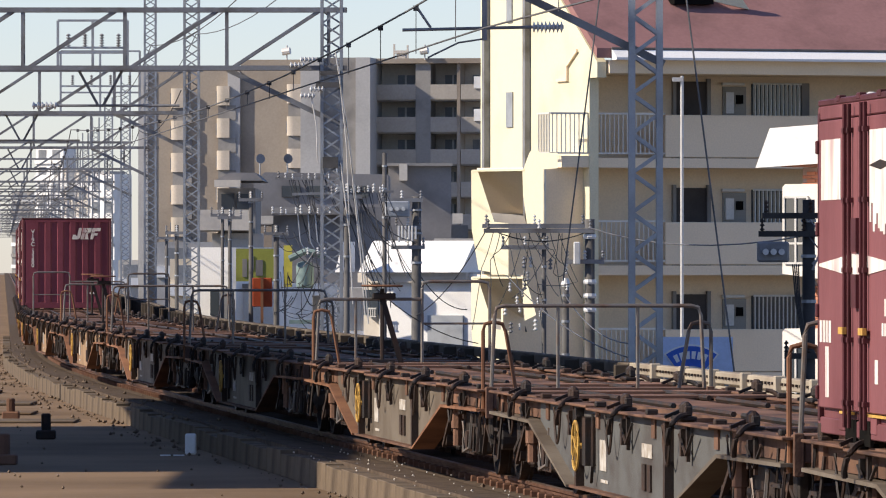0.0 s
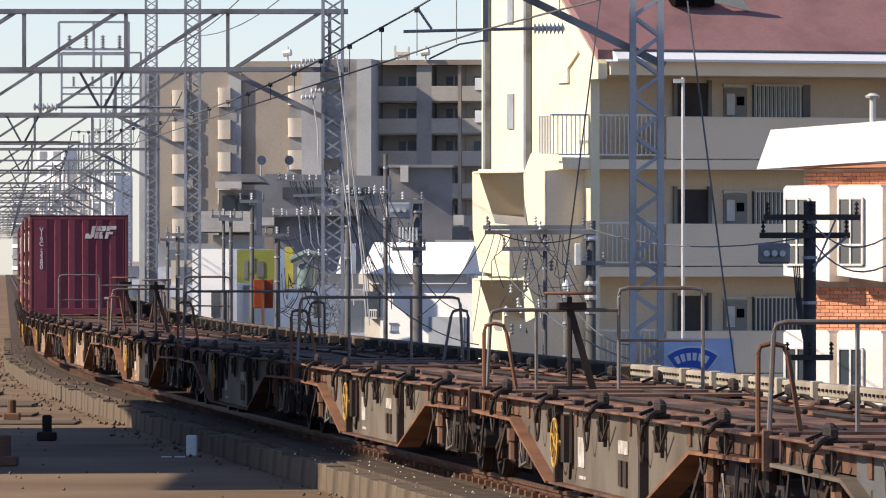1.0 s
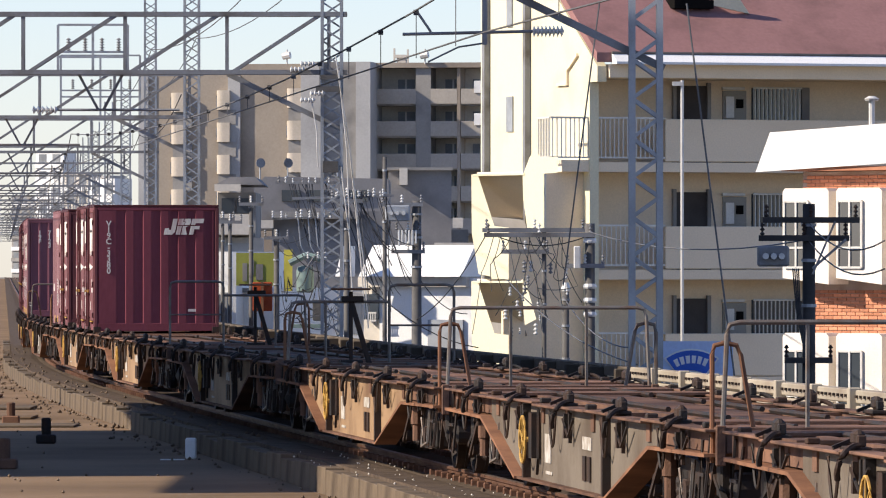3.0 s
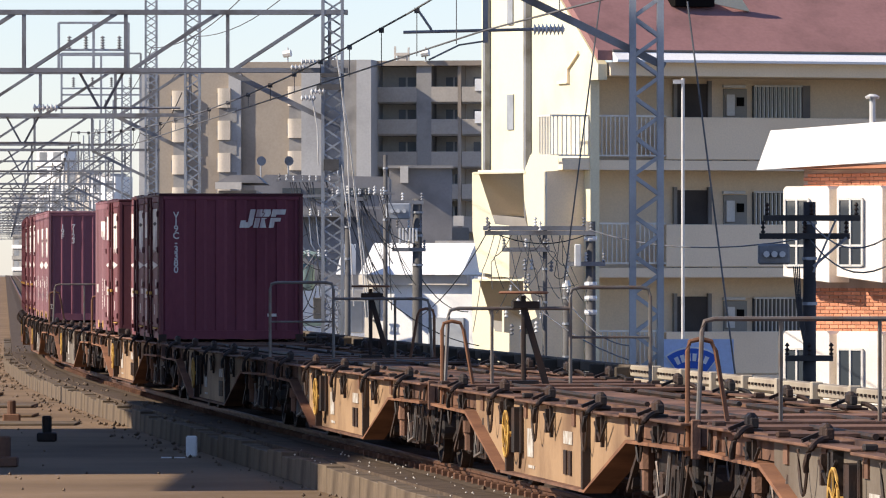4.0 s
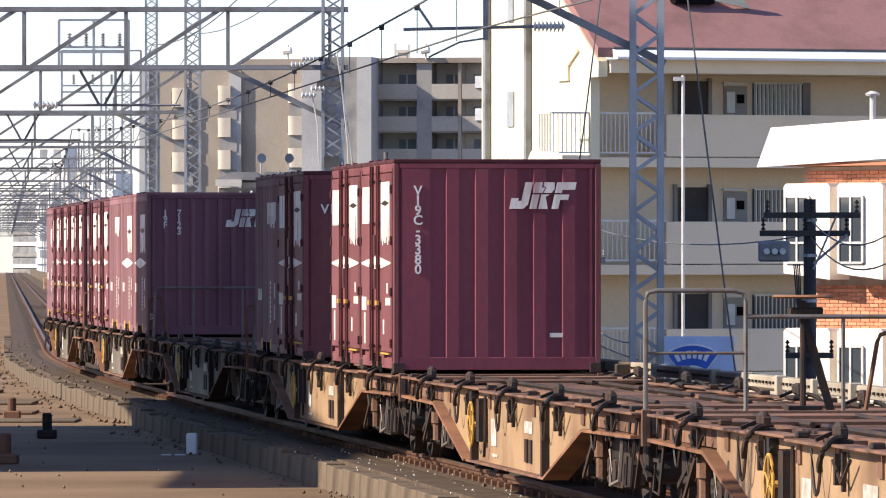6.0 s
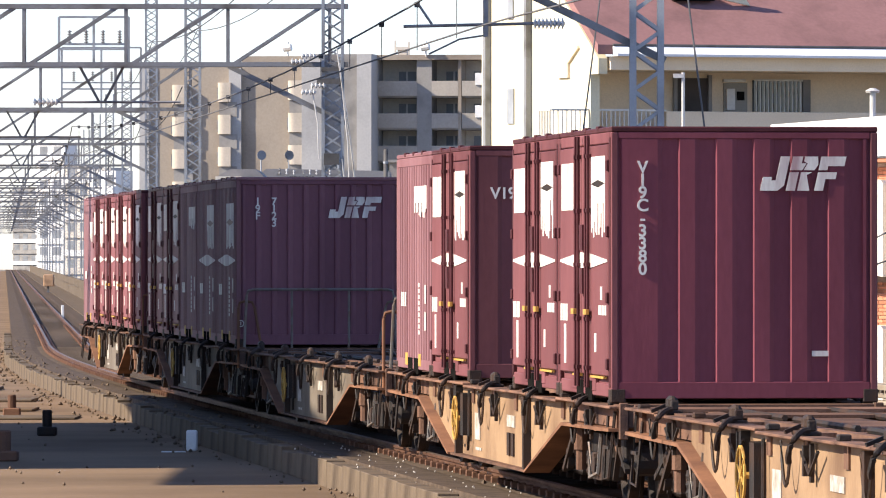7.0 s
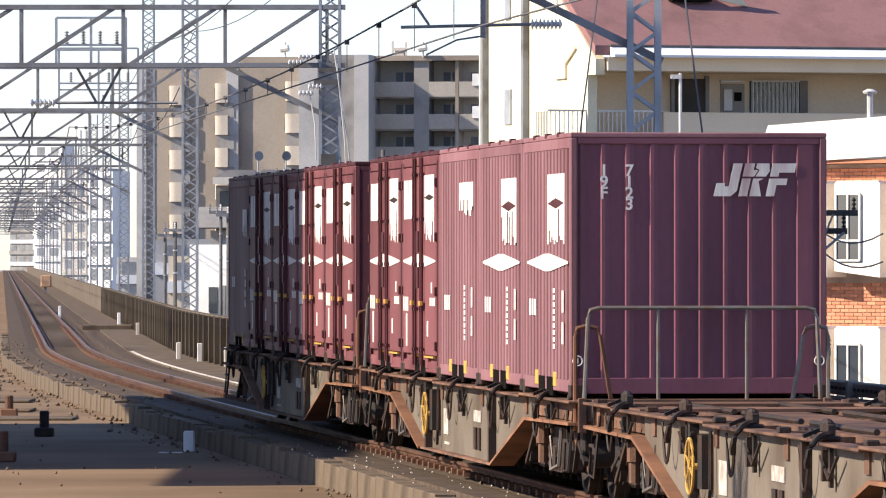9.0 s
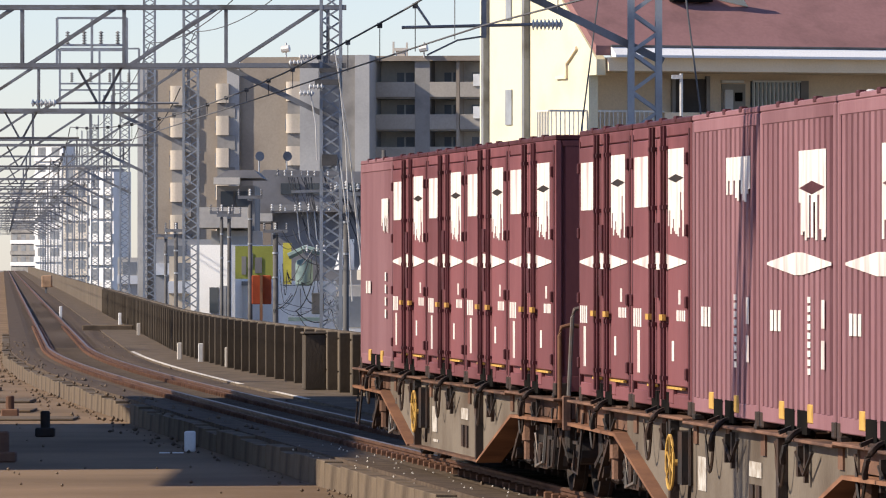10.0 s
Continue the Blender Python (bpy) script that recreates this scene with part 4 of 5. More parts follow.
def build_apartment():
    """Cream walk-up flats: open corridors, end wall, stair parapets, maroon roof. u to the right along the front, v away."""
    a = thing("apartment_building", "cream three-storey flats with open corridors and maroon roof", "apartment building", at=house_frame(4.01, 186.0, 20))
    part("corridor_wall", box(0.0, 16, 1.5, 7.9, -5.5, 7.3), BEIGE, a, "beige corridor wall")
    part("end_wall", Shape().prism([(-0.1, -5.5), (7.95, -5.5), (7.95, 12.95), (-0.65, 7.45), (-0.65, 7.05), (-0.1, 7.05)], "x", -0.25, 0.0), CREAM, a, "sunlit cream gable wall")
    part("roof", Shape().prism([(-0.75, 7.55), (8.0, 13.13), (8.0, 13.38), (-0.75, 7.8)], "x", -0.3, 17), ROOF_RED, a, "maroon shingle roof")
    part("fascia", Shape().prism([(-1.12, 7.5), (-0.76, 7.5), (-0.76, 7.76), (-0.80, 7.76), (-1.12, 7.56)], "x", 0.1, 17), WHITEWALL, a, "white eaves board")
    part("gutter", Shape().tube([(0.1, -0.78, 7.79), (17, -0.78, 7.79)], 0.04, 6), POLE, a)
    part("soffit", box(0.05, 17, -0.76, 1.5, 7.16, 7.5), BEIGE, a)
    part("dormer", Shape().box(2.5, 3.6, 0.9, 2.5, 9.02, 9.25), DARK, a, "dark roof dormer")
    part("dormer_cheek", Shape().prism([(3.6, 9.1), (4.6, 8.9), (4.1, 9.6), (3.6, 9.6)], "y", 0.9, 1.0), CREAM, a)
    for v in (4.25, 7.32):
        part("downpipe", Shape().box(-0.42, -0.26, v - 0.09, v + 0.09, 0.5, 9.6), GALV_DARK, a, "brown downpipe")
    part("slit_window", box(-0.29, -0.24, 5.46, 5.93, 5.88, 6.81), GALV, a)
    part("slit_window", box(-0.29, -0.24, 5.50, 5.90, 8.65, 9.5), GALV, a)
    part("wall_conduit", Shape().bar((-0.28, 2.16, 7.04), (-0.28, 1.42, 7.04), 0.08).bar((-0.28, 1.42, 7.0), (-0.28, 1.42, 7.42), 0.08).bar((-0.28, 1.42, 7.4), (-0.28, 0.69, 7.78), 0.08), BEIGE, a)
    for n, dz in enumerate((0.0, -2.77, -5.54)):
        part("parapet", box(1.88, 16, 0.0, 0.16, 5.02 + dz, 6.12 + dz, 0.02), BEIGE, a, "beige corridor parapet")
        part("slab_edge", box(-0.1, 16, -0.04, 1.5, 4.75 + dz, 5.0 + dz), BEIGE, a)
        railing(a, "balcony_railing", -1.3 if n == 0 else -0.2, 1.86, -0.02, 5.12 + dz, 6.14 + dz, 26 if n == 0 else 16)
        if n == 0:
            railing(a, "balcony_railing", -1.3, -1.3, -0.02, 5.12, 6.14, 8, 0.024, 0.92)
            part("stair_side", Shape().box(-1.3, -0.1, 0.35, 0.5, -5.5, 4.74).box(-2.45, -1.302, 0.35, 0.5, -5.5, 3.29), BEIGE, a, "shaded beige stair wall")
            part("landing", box(-1.0, 0.0, -0.06, 1.2, 4.75, 5.05), BEIGE, a)
        d = part("front_door", box(2.75, 3.62, 1.44, 1.5, 4.95 + dz, 7.02 + dz), DOORSHADE, a, "doorway with its shade painted dark")
        part("door_frame", Shape().box(2.66, 2.75, 1.38, 1.5, 4.95 + dz, 7.1 + dz).box(3.62, 3.72, 1.38, 1.5, 4.95 + dz, 7.1 + dz), MIDGREY, d)
        part("front_door", box(4.08, 4.74, 1.45, 1.5, 4.95 + dz, 6.9 + dz), DOORM, a, "grey flat door")
        part("meter_box", Shape().box(4.13, 4.36, 1.36, 1.46, 6.2 + dz, 6.75 + dz).box(4.04, 4.66, 1.36, 1.46, 6.93 + dz, 7.0 + dz), ALU, a)
        part("door_vent", box(4.45, 4.64, 1.4, 1.46, 6.45 + dz, 6.68 + dz), DARK, a)
        w = part("barred_window", box(4.9, 6.3, 1.46, 1.5, 6.0 + dz, 6.98 + dz), GLASS, a)
        railing(a, "window_grille", 4.9, 6.27, 1.36, 6.05 + dz, 6.98 + dz, 12, 0.03)
        part("window_reveal", box(6.3, 6.52, 1.42, 1.5, 5.9 + dz, 7.0 + dz), MIDGREY, w)
        part("front_door", box(9.2, 10.3, 1.44, 1.5, 4.95 + dz, 7.02 + dz), DOORSHADE, a)
        part("meter_box", box(8.9, 9.1, 1.36, 1.46, 6.5 + dz, 6.8 + dz), DARK, a)
    return a


def build_stair():
    """The stair tower at the end of the flats: cream flanks that face the sun, slanting undersides in between."""
    s = thing("stair_tower", "cream stair tower with slanting parapets beside the flats", "stair tower")
    ca, sa = math.cos(radians(-55)), math.sin(radians(-55))

    def spot(lx, z, d):
        return (1.66 + lx * ca, 183 + lx * sa + d, z)

    def slab(pts, d0, d1, dz=0.0):
        n = len(pts)
        p = [spot(x, z + dz, d0) for x, z in pts] + [spot(x, z + dz, d1) for x, z in pts]
        return Shape().add(p, [tuple(range(n - 1, -1, -1)), tuple(range(n, 2 * n))] + [(i, (i + 1) % n, n + (i + 1) % n, n + i) for i in range(n)])

    for dz in (0.0, -2.72):
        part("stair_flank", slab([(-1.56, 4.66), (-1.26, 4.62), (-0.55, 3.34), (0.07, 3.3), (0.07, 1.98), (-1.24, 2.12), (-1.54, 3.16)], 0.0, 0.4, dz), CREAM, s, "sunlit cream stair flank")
        under = [spot(-1.30, 4.62 + dz, 0.42), spot(0.70, 4.62 + dz, 0.42), spot(0.78, 3.5 + dz, 3.6), spot(-0.70, 3.58 + dz, 3.6)]
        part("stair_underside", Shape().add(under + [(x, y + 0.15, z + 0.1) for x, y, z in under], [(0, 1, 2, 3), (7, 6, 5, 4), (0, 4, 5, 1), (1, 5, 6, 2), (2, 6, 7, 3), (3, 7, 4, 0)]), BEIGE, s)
        # mid-grey strip below the slanting slab, darker than the cream around it
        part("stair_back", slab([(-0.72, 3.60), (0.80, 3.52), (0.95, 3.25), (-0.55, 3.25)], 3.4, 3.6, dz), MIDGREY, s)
        part("stair_rim", slab([(-1.5, 4.62), (0.74, 4.62), (0.74, 4.67), (-1.5, 4.67)], -0.03, 0.4, dz), CREAM, s)
    part("stair_cheek", slab([(0.68, 4.6), (0.98, 5.07), (1.27, 5.31), (1.40, 5.06), (2.19, 5.06), (2.19, 4.67), (1.59, 4.65), (1.59, 3.29), (0.88, 3.29), (0.71, 4.01)], 0.0, 0.3), CREAM, s)
    part("stair_cheek", slab([(0.68, 1.88), (0.80, 1.94), (1.27, 0.99), (0.78, 0.84), (0.71, 1.29)], 0.0, 0.3), CREAM, s)
    part("edge_pipe", Shape().tube([(2.60, 182.9, -5.5), (2.60, 182.9, 4.69)], 0.05, 6), ALU, s)


def bay_window(b, u, w, z0, z1, win):
    bay = part("bay_window", Shape().prism([(u, z0 + 0.12), (u + w, z0), (u + w, z1 - 0.06), (u + w - 0.06, z1), (u + 0.06, z1), (u, z1 - 0.06)], "y", -0.6, 0.0), PINKWALL, b, "white rendered bay window box")
    part("pane", box(u + win[0], u + win[1], -0.625, -0.60, win[2], win[3]), GLASS, bay)
    fr = Shape()
    for q in (win[0], win[1], (win[0] + win[1]) / 2):
        fr.box(u + q - 0.022, u + q + 0.022, -0.65, -0.60, win[2], win[3])
    for z in (win[2], win[2] + (win[3] - win[2]) * 0.3, win[3]):
        fr.box(u + win[0], u + win[1], -0.645, -0.605, z - 0.02, z + 0.02)
    part("window_frame", fr, ALU, bay)


BAYS = ((0.44, 1.12), (1.74, 1.1), (3.2, 0.9))


def build_brick():
    """A building with brick walls and white bays; it turns its front towards the sun."""
    b = thing("brick_building", "orange brick building with white bay windows and eaves", "brick building", at=house_frame(6.55, 138.0, -42))
    part("wall", box(0.45, 8, 0.0, 7, -5.5, 4.12), MORTAR, b, "pale mortar behind orange bricks")
    part("eave", Shape().prism([(-0.37, 4.12), (-0.02, 4.87), (8.5, 5.28), (8.5, 4.50)], "y", -0.42, -0.36), WHITEWALL, b, "white sheet-metal eaves")
    part("soffit", Shape().prism([(0.2, 4.13), (8.5, 4.14), (8.5, 4.25), (0.2, 4.2)], "y", -0.36, 7.0), BRICKM, b)
    for u, w in BAYS:
        bay_window(b, u, w, 1.98, 3.80, (0.07, 0.64, 2.30, 3.55))
        bay_window(b, u, w, -1.2, 1.06, (0.07, 0.64, -0.5, 0.72))
    part("vent_pipe", Shape().tube([(2.36, -0.3, 4.8), (2.36, -0.3, 5.44)], 0.055, 8).turn([(0.12, 5.44), (0.14, 5.48), (0.05, 5.53)], 2.36, -0.3, 10), ALU, b)
    brick = box(-0.102, 0.102, -0.022, 0.0, -0.03, 0.03, 0.004).mesh("brick", BRICKM)
    rnd = random.Random(5)
    for row in range(44):
        for i in range(18):
            u, z = 0.56 + 0.215 * i + (0.107 if row % 2 else 0), 1.0 + 0.07 * row
            hidden = z > 1.90 and any(z < 3.78 and p - 0.1 < u < p + q + 0.1 for p, q in BAYS)
            if not hidden and u < 3.8:
                part("brick", brick, None, b, at=pose(u, -rnd.random() * 0.004, z))


def build_far_flats():
    """A large taupe apartment block behind the line."""
    f = thing("apartment_block", "tall taupe apartment block with stacked balconies", "apartment building", at=turned(-11, 600, -8))
    y = 600.0
    put = lambda name, x0, x1, v, z1, m, lab="": part(name, box(x0, x1, y + v, y + 26, -5.5, z1), m, f, lab)
    put("wall", -25.36, -24.56, 0, 18.60, GREYWALL, "pale grey tile wall")
    put("wall", -24.56, -17.62, 0.3, 18.41, TAUPE)
    put("wall", -17.81, -16.78, 0.0, 18.13, GREYWALL)
    put("wall", -16.78, -11.44, 0.4, 19.11, TAUPE, "plain taupe tile wall")
    put("wall", -11.62, -9.80, -0.4, 19.25, GREYWALL)
    put("wall", -9.80, -6.94, 0.1, 19.25, MIDGREY)
    put("wall", -7.03, -5.81, -0.2, 19.25, GREYWALL, "light grey tile pier")
    put("wall", -5.81, 3.38, 6.4, 18.88, BALCONY)
    put("pier", -2.53, -1.27, 3.4, 18.88, MIDGREY)
    put("pier", 0.94, 1.22, 3.4, 18.88, TAUPE)
    part("roof_edge", box(-6.28, 3.66, y + 3.1, y + 20, 18.83, 19.25), TAUPE, f)
    for i in range(7):
        z = 15.83 - i * 2.7
        for x0, x1 in ((-5.81, -2.48), (-1.27, 0.98), (1.27, 3.09)):
            part("balcony", box(x0, x1, y + 3.4, y + 3.7, z, z + 1.25), PARAPET, f, "grey-beige balcony parapet")
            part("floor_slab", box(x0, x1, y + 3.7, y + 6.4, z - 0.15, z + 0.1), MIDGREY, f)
            w = part("window", box((x0 + x1) / 2 - 0.3, x1 - 0.5, y + 6.32, y + 6.4, z + 0.1, z + 2.1), FARGLASS, f)
            part("window_frame", box((x0 + x1) / 2 + 0.3, (x0 + x1) / 2 + 0.45, y + 6.26, y + 6.32, z + 0.1, z + 2.1), ALU, w)
        part("laundry_panel", box(2.39, 3.23, y + 3.28, y + 3.38, z + 0.9, z + 1.9), WHITEWALL, f) if i in (0, 1) else None
        for x0, x1, z0 in ((-22.55, -21.33, 15.13), (-18.70, -17.62, 15.31), (-12.80, -11.62, 15.46)):
            zz = z0 - i * 2.68
            sh = Shape().prism([(x0 - 0.05, y + 0.3)] + [(x0 - 0.05 + 0.6 * (1 - math.cos(a)), y + 0.1 - 0.4 * math.sin(a)) for a in [math.pi * j / 12 for j in range(7)]] + [(x1, y - 0.3), (x1, y + 0.3)], "z", zz, zz + 1.6)
            part("balcony", sh, ROUNDED, f, "pale rounded balcony")
            part("balcony_drain", box(x0 - 0.12, x0 - 0.04, y + 0.0, y + 0.12, zz + 0.2, zz + 1.2), GALV_DARK, f)
            # solid mid-grey box paints the shade of the recess between two balconies
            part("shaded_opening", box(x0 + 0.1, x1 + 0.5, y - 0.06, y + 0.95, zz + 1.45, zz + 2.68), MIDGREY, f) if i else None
    part("roof_frame", Shape().bar((-4.41, y + 4, 19.25), (-4.41, y + 4, 20.47), 0.15).bar((-3.28, y + 4, 19.25), (-3.28, y + 4, 20.38), 0.15).bar((-4.41, y + 4, 19.81), (-3.19, y + 4, 19.81), 0.25).box(-4.22, -3.47, y + 4, y + 5, 19.25, 19.72), BALCONY, f)
    for x in (-13.31, -1.69):
        part("antenna", Shape().tube([(x, y + 3, 19.11), (x, y + 3, 20.38)], 0.07, 5).tube([(x - 0.35, y + 2.9, 19.81), (x + 0.3, y + 2.8, 19.91)], 0.3, 9), ALU, f)


def block(name, label, category, x0, x1, y, depth, z1, m, floors=0, z0=-5.5, turn=0.0):
    b = thing(name, label, category, at=turned((x0 + x1) / 2, y, turn))
    part("wall", box(x0, x1, y, y + depth, z0, z1), m, b)
    if floors:
        n = max(2, int((x1 - x0) / 2.2))
        for i in range(floors):
            z = z1 - 2.9 * (i + 1) + 0.5
            part("floor_band", box(x0 - 0.05, x1 + 0.05, y - 0.35, y, z - 0.5, z + 0.45), WHITEWALL if i % 2 == 0 else m, b)
            for j in range(n):
                u = x0 + (x1 - x0) * (j + 0.2) / n
                part("window", box(u, u + (x1 - x0) / n * 0.55, y - 0.06, y, z + 0.5, z + 1.9), FARGLASS, b)
    return b


def build_mid_town():
    """Low dark houses, shops and signs between the line and the tall flats."""
    h = thing("town_house", "grey tiled house with white balcony and eaves", "house")
    part("wall", box(-10.21, -8.48, 330, 340, -5.5, 5.68), MIDGREY, h)
    part("eaves", box(-10.31, -9.13, 328.6, 330, 5.73, 6.04), BALCONY, h)
    part("roof", Shape().prism([(-10.31, 6.02), (-8.10, 6.02), (-8.48, 6.38), (-9.64, 6.38)], "y", 329.2, 340), SLATE, h)
    part("window_band", Shape().box(-10.03, -9.44, 329.9, 330, 4.73, 5.42).box(-9.33, -8.74, 329.9, 330, 4.73, 5.42), GLASS, h)
    part("balcony", box(-10.93, -8.56, 327.5, 328.0, 3.75, 4.68), BALCONY, h, "white balcony parapet")
    part("balcony_floor", box(-10.93, -8.56, 328.0, 330, 3.70, 3.85), MIDGREY, h)
    part("lower_wall", box(-10.42, -8.10, 329.0, 329.8, -5.5, 3.62), GREYWALL, h)
    part("shutter", box(-9.90, -8.74, 328.9, 329.0, 2.59, 3.36), GALV, h)

    d = thing("dark_clad_building", "dark grey clad building with flat roof", "building")
    part("wall", box(-8.20, -2.57, 350, 365, -5.5, 4.98), SLATE, d)
    part("upper_storey", Shape().prism([(-9.13, 4.11), (-2.57, 4.11), (-2.57, 6.57), (-8.59, 6.68), (-9.13, 6.16)], "y", 352, 366), SLATE, d)
    part("roof_band", box(-8.20, -3.94, 349.2, 350, 4.60, 4.93), MIDGREY, d)
    for x in (-7.77, -6.54, -4.48):
        part("window", box(x, x + 0.9, 351.9, 352, 5.47, 6.02), GLASS, d)
    part("white_trim", box(-9.00, -8.12, 349.3, 350, 4.16, 4.54), BALCONY, d)

    g = thing("grey_clad_building", "charcoal rendered building with parapet roof", "building")
    part("wall", box(-2.79, 0.53, 380, 396, -5.5, 7.41), SLATE, g)
    part("parapet_cap", box(-2.91, 0.59, 379.6, 380, 7.35, 7.50), MIDGREY, g)
    part("chimney_box", box(-2.20, -1.78, 379, 380, 6.58, 7.44), BALCONY, g)
    part("side_wall", box(0.47, 1.43, 384, 396, -5.5, 4.26), MIDGREY, g)
    part("roof_box", box(0.59, 1.13, 378, 379, 4.32, 4.85), BALCONY, g)

    s = thing("white_shop", "white shop with a broad white awning roof", "shop", at=turned(-0.77, 225, -24))
    part("wall", box(-2.04, 1.16, 225, 232, -5.5, 1.96), WHITEWALL, s)
    part("awning", Shape().prism([(224.5, 2.00), (225.6, 2.98), (233, 2.98), (233, 2.00)], "x", -2.53, 0.95), WHITEWALL, s, "white sheet awning roof")
    part("awning_end", Shape().prism([(-2.78, 2.00), (-2.51, 2.00), (-2.51, 2.95)], "y", 223.3, 224.2), WHITEWALL, s)
    part("lintel", box(-2.67, 1.02, 224.75, 225, 1.68, 1.98), BALCONY, s)
    part("shutter", box(-0.35, 0.84, 224.9, 225, -5.5, 0.66), GALV, s, "grey roller shutter")
    part("window", box(-2.53, -2.04, 224.9, 225.2, 0.66, 1.45), GLASS, s)
    part("side_wall", box(-2.67, -2.04, 225.2, 231, -5.5, 1.96), BALCONY, s)
    railing(s, "window_rail", -2.27, -1.97, 224.6, 0.62, 0.87, 4)

    k = thing("white_kiosk", "white rendered corner building", "shop", at=turned(-6.91, 218, -16))
    part("wall", box(-7.56, -6.34, 218, 224, -5.5, 2.76), WHITEWALL, k)
    part("window", box(-6.95, -6.68, 217.95, 218, 0.71, 1.48), GLASS, k)
    part("door", box(-6.61, -6.40, 217.9, 218, 0.46, 1.53), GALV_DARK, k)
    k2 = thing("pale_kiosk", "pale rendered low building", "shop", at=turned(-5.6, 219, -16))
    part("wall", box(-6.33, -4.86, 219, 225, -5.5, 1.65), WHITEWALL, k2)
    part("fascia_bar", box(-6.16, -5.75, 218.9, 219, 1.53, 1.66), MIDGREY, k2)

    b = thing("shop_sign", "olive green advertising board on the roof", "sign", at=pose(0, 216, 0))
    part("board", box(-6.13, -5.00, 0, 0.12, 1.74, 2.72), OLIVE, b)
    part("edge_panel", box(-6.24, -6.13, 0, 0.12, 0.47, 2.75), WHITEWALL, b)
    part("dark_bars", Shape().box(-5.94, -5.80, -0.02, 0, 1.87, 2.41).box(-5.74, -5.60, -0.02, 0, 2.08, 2.50).box(-5.54, -5.33, -0.02, 0, 1.91, 2.38), MIDGREY, b)
    v = thing("banner_sign", "yellow and white vertical sign", "sign")
    part("panel", box(-4.66, -4.41, 214, 214.1, 1.58, 2.81), mat("yellow_sign", (0.75, 0.65, 0.12), 0.6), v)
    part("panel", box(-4.92, -4.82, 214, 214.1, 0.41, 2.75), WHITEWALL, v)
    r = thing("red_cabinet", "rusty red steel cabinet on a post", "cabinet")
    part("case", Shape().box(-5.35, -4.80, 205, 205.5, 1.05, 1.87, 0.02), REDBOX, r)
    part("post", Shape().box(-5.12, -5.04, 204.9, 205.0, 0.17, 1.87), RUST_ORANGE, r)

    sign = thing("store_sign", "blue and white store sign board", "sign", at=pose(0, 122, 0))
    part("board", box(3.72, 4.92, 0.03, 0.1, 0.47, 1.06), PALEBLUE, sign)
    arc = lambda r, a: (4.22 + r * math.sin(a), 0.19 + r * math.cos(a))
    band = lambda r0, r1, w: [arc(r1, -w + 2 * w * i / 10) for i in range(11)] + [arc(r0, w - 2 * w * i / 10) for i in range(11)]
    part("shield", Shape().prism(band(0.34, 0.745, 0.68), "y", 0.0, 0.03), WHITEWALL, sign)
    part("shield_field", Shape().prism(band(0.38, 0.715, 0.64), "y", -0.012, 0.0), BLUE, sign)
    for i in range(6):
        a0, a1 = -0.52 + 0.175 * i, -0.52 + 0.175 * i + 0.12
        part("white_bar", Shape().prism([arc(0.63, a0), arc(0.63, a1), arc(0.5, a1), arc(0.5, a0)], "y", -0.02, -0.012), WHITEWALL, sign)
    part("sign_post", Shape().tube([(3.82, 0.15, -5.5), (3.82, 0.15, 1.04)], 0.04, 6).tube([(4.82, 0.15, -5.5), (4.82, 0.15, 1.04)], 0.04, 6), GALV_DARK, sign)


def build_city():
    """Blocks far down the line; haze is put into their pale wall colours, and their fronts turn sunwards."""
    rnd = random.Random(12)
    rows = [(-84.5, -79.8, 1500, 21.67, WHITEWALL), (-74.6, -71.4, 1350, 17.10, GREYWALL),
            (-70.51, -64.84, 1250, 22.15, WHITEWALL), (-60.38, -55.61, 1150, 17.15, BALCONY),
            (-47.77, -44.71, 980, 14.58, GREYWALL), (-43.9, -40.4, 900, 13.2, WHITEWALL),
            (-113.70, -103.02, 1900, 20.88, MIDGREY)]
    for i, (x0, x1, y, z, m) in enumerate(rows):
        block("distant_block", "distant apartment block, haze painted into its walls", "apartment building", x0, x1, y, 4, z, m, 7, turn=-30)
    for i in range(26):
        y = 260 + i * 22
        x = line_x(y) + 9 + rnd.random() * 10
        w = 5 + rnd.random() * 4
        block("low_house", "low grey town house beside the viaduct", "house", x, x + w, y, 8, rnd.uniform(0.5, 4.5), rnd.choice([GREYWALL, BALCONY, MIDGREY, SLATE, BEIGE]), 1)


def utility_pole(x, y, z1, r=0.11, arms=(), label="grey concrete utility pole with crossarms", dusky=False):
    p = thing("utility_pole", label, "utility pole", "utility poles")
    part("pole", Shape().tube([(x, y, -5.5), (x, y, z1)], r * 1.25, 10, r), DARKPOLE if dusky else POLE, p, smooth=True)
    for z in (z1 - 0.35, z1 - 0.9, z1 - 1.6):
        part("band", Shape().turn([(r * 1.25, z), (r * 1.25, z + 0.05)], x, y, 10), GALV, p)
    for z, x0, x1 in arms:
        part("crossarm", Shape().bar((x + x0, y - r, z), (x + x1, y - r, z), 0.09), DARKPOLE if dusky else GALV_DARK, p)
        for i in range(3):
            u = x + x0 + (x1 - x0) * (0.04 + 0.46 * i)
            part("insulator", insulator(u, y - r, z + 0.04, 0.2, 3), BLACK_STEEL if dusky else PORCELAIN if i % 2 else GALV_DARK, p)
    return p


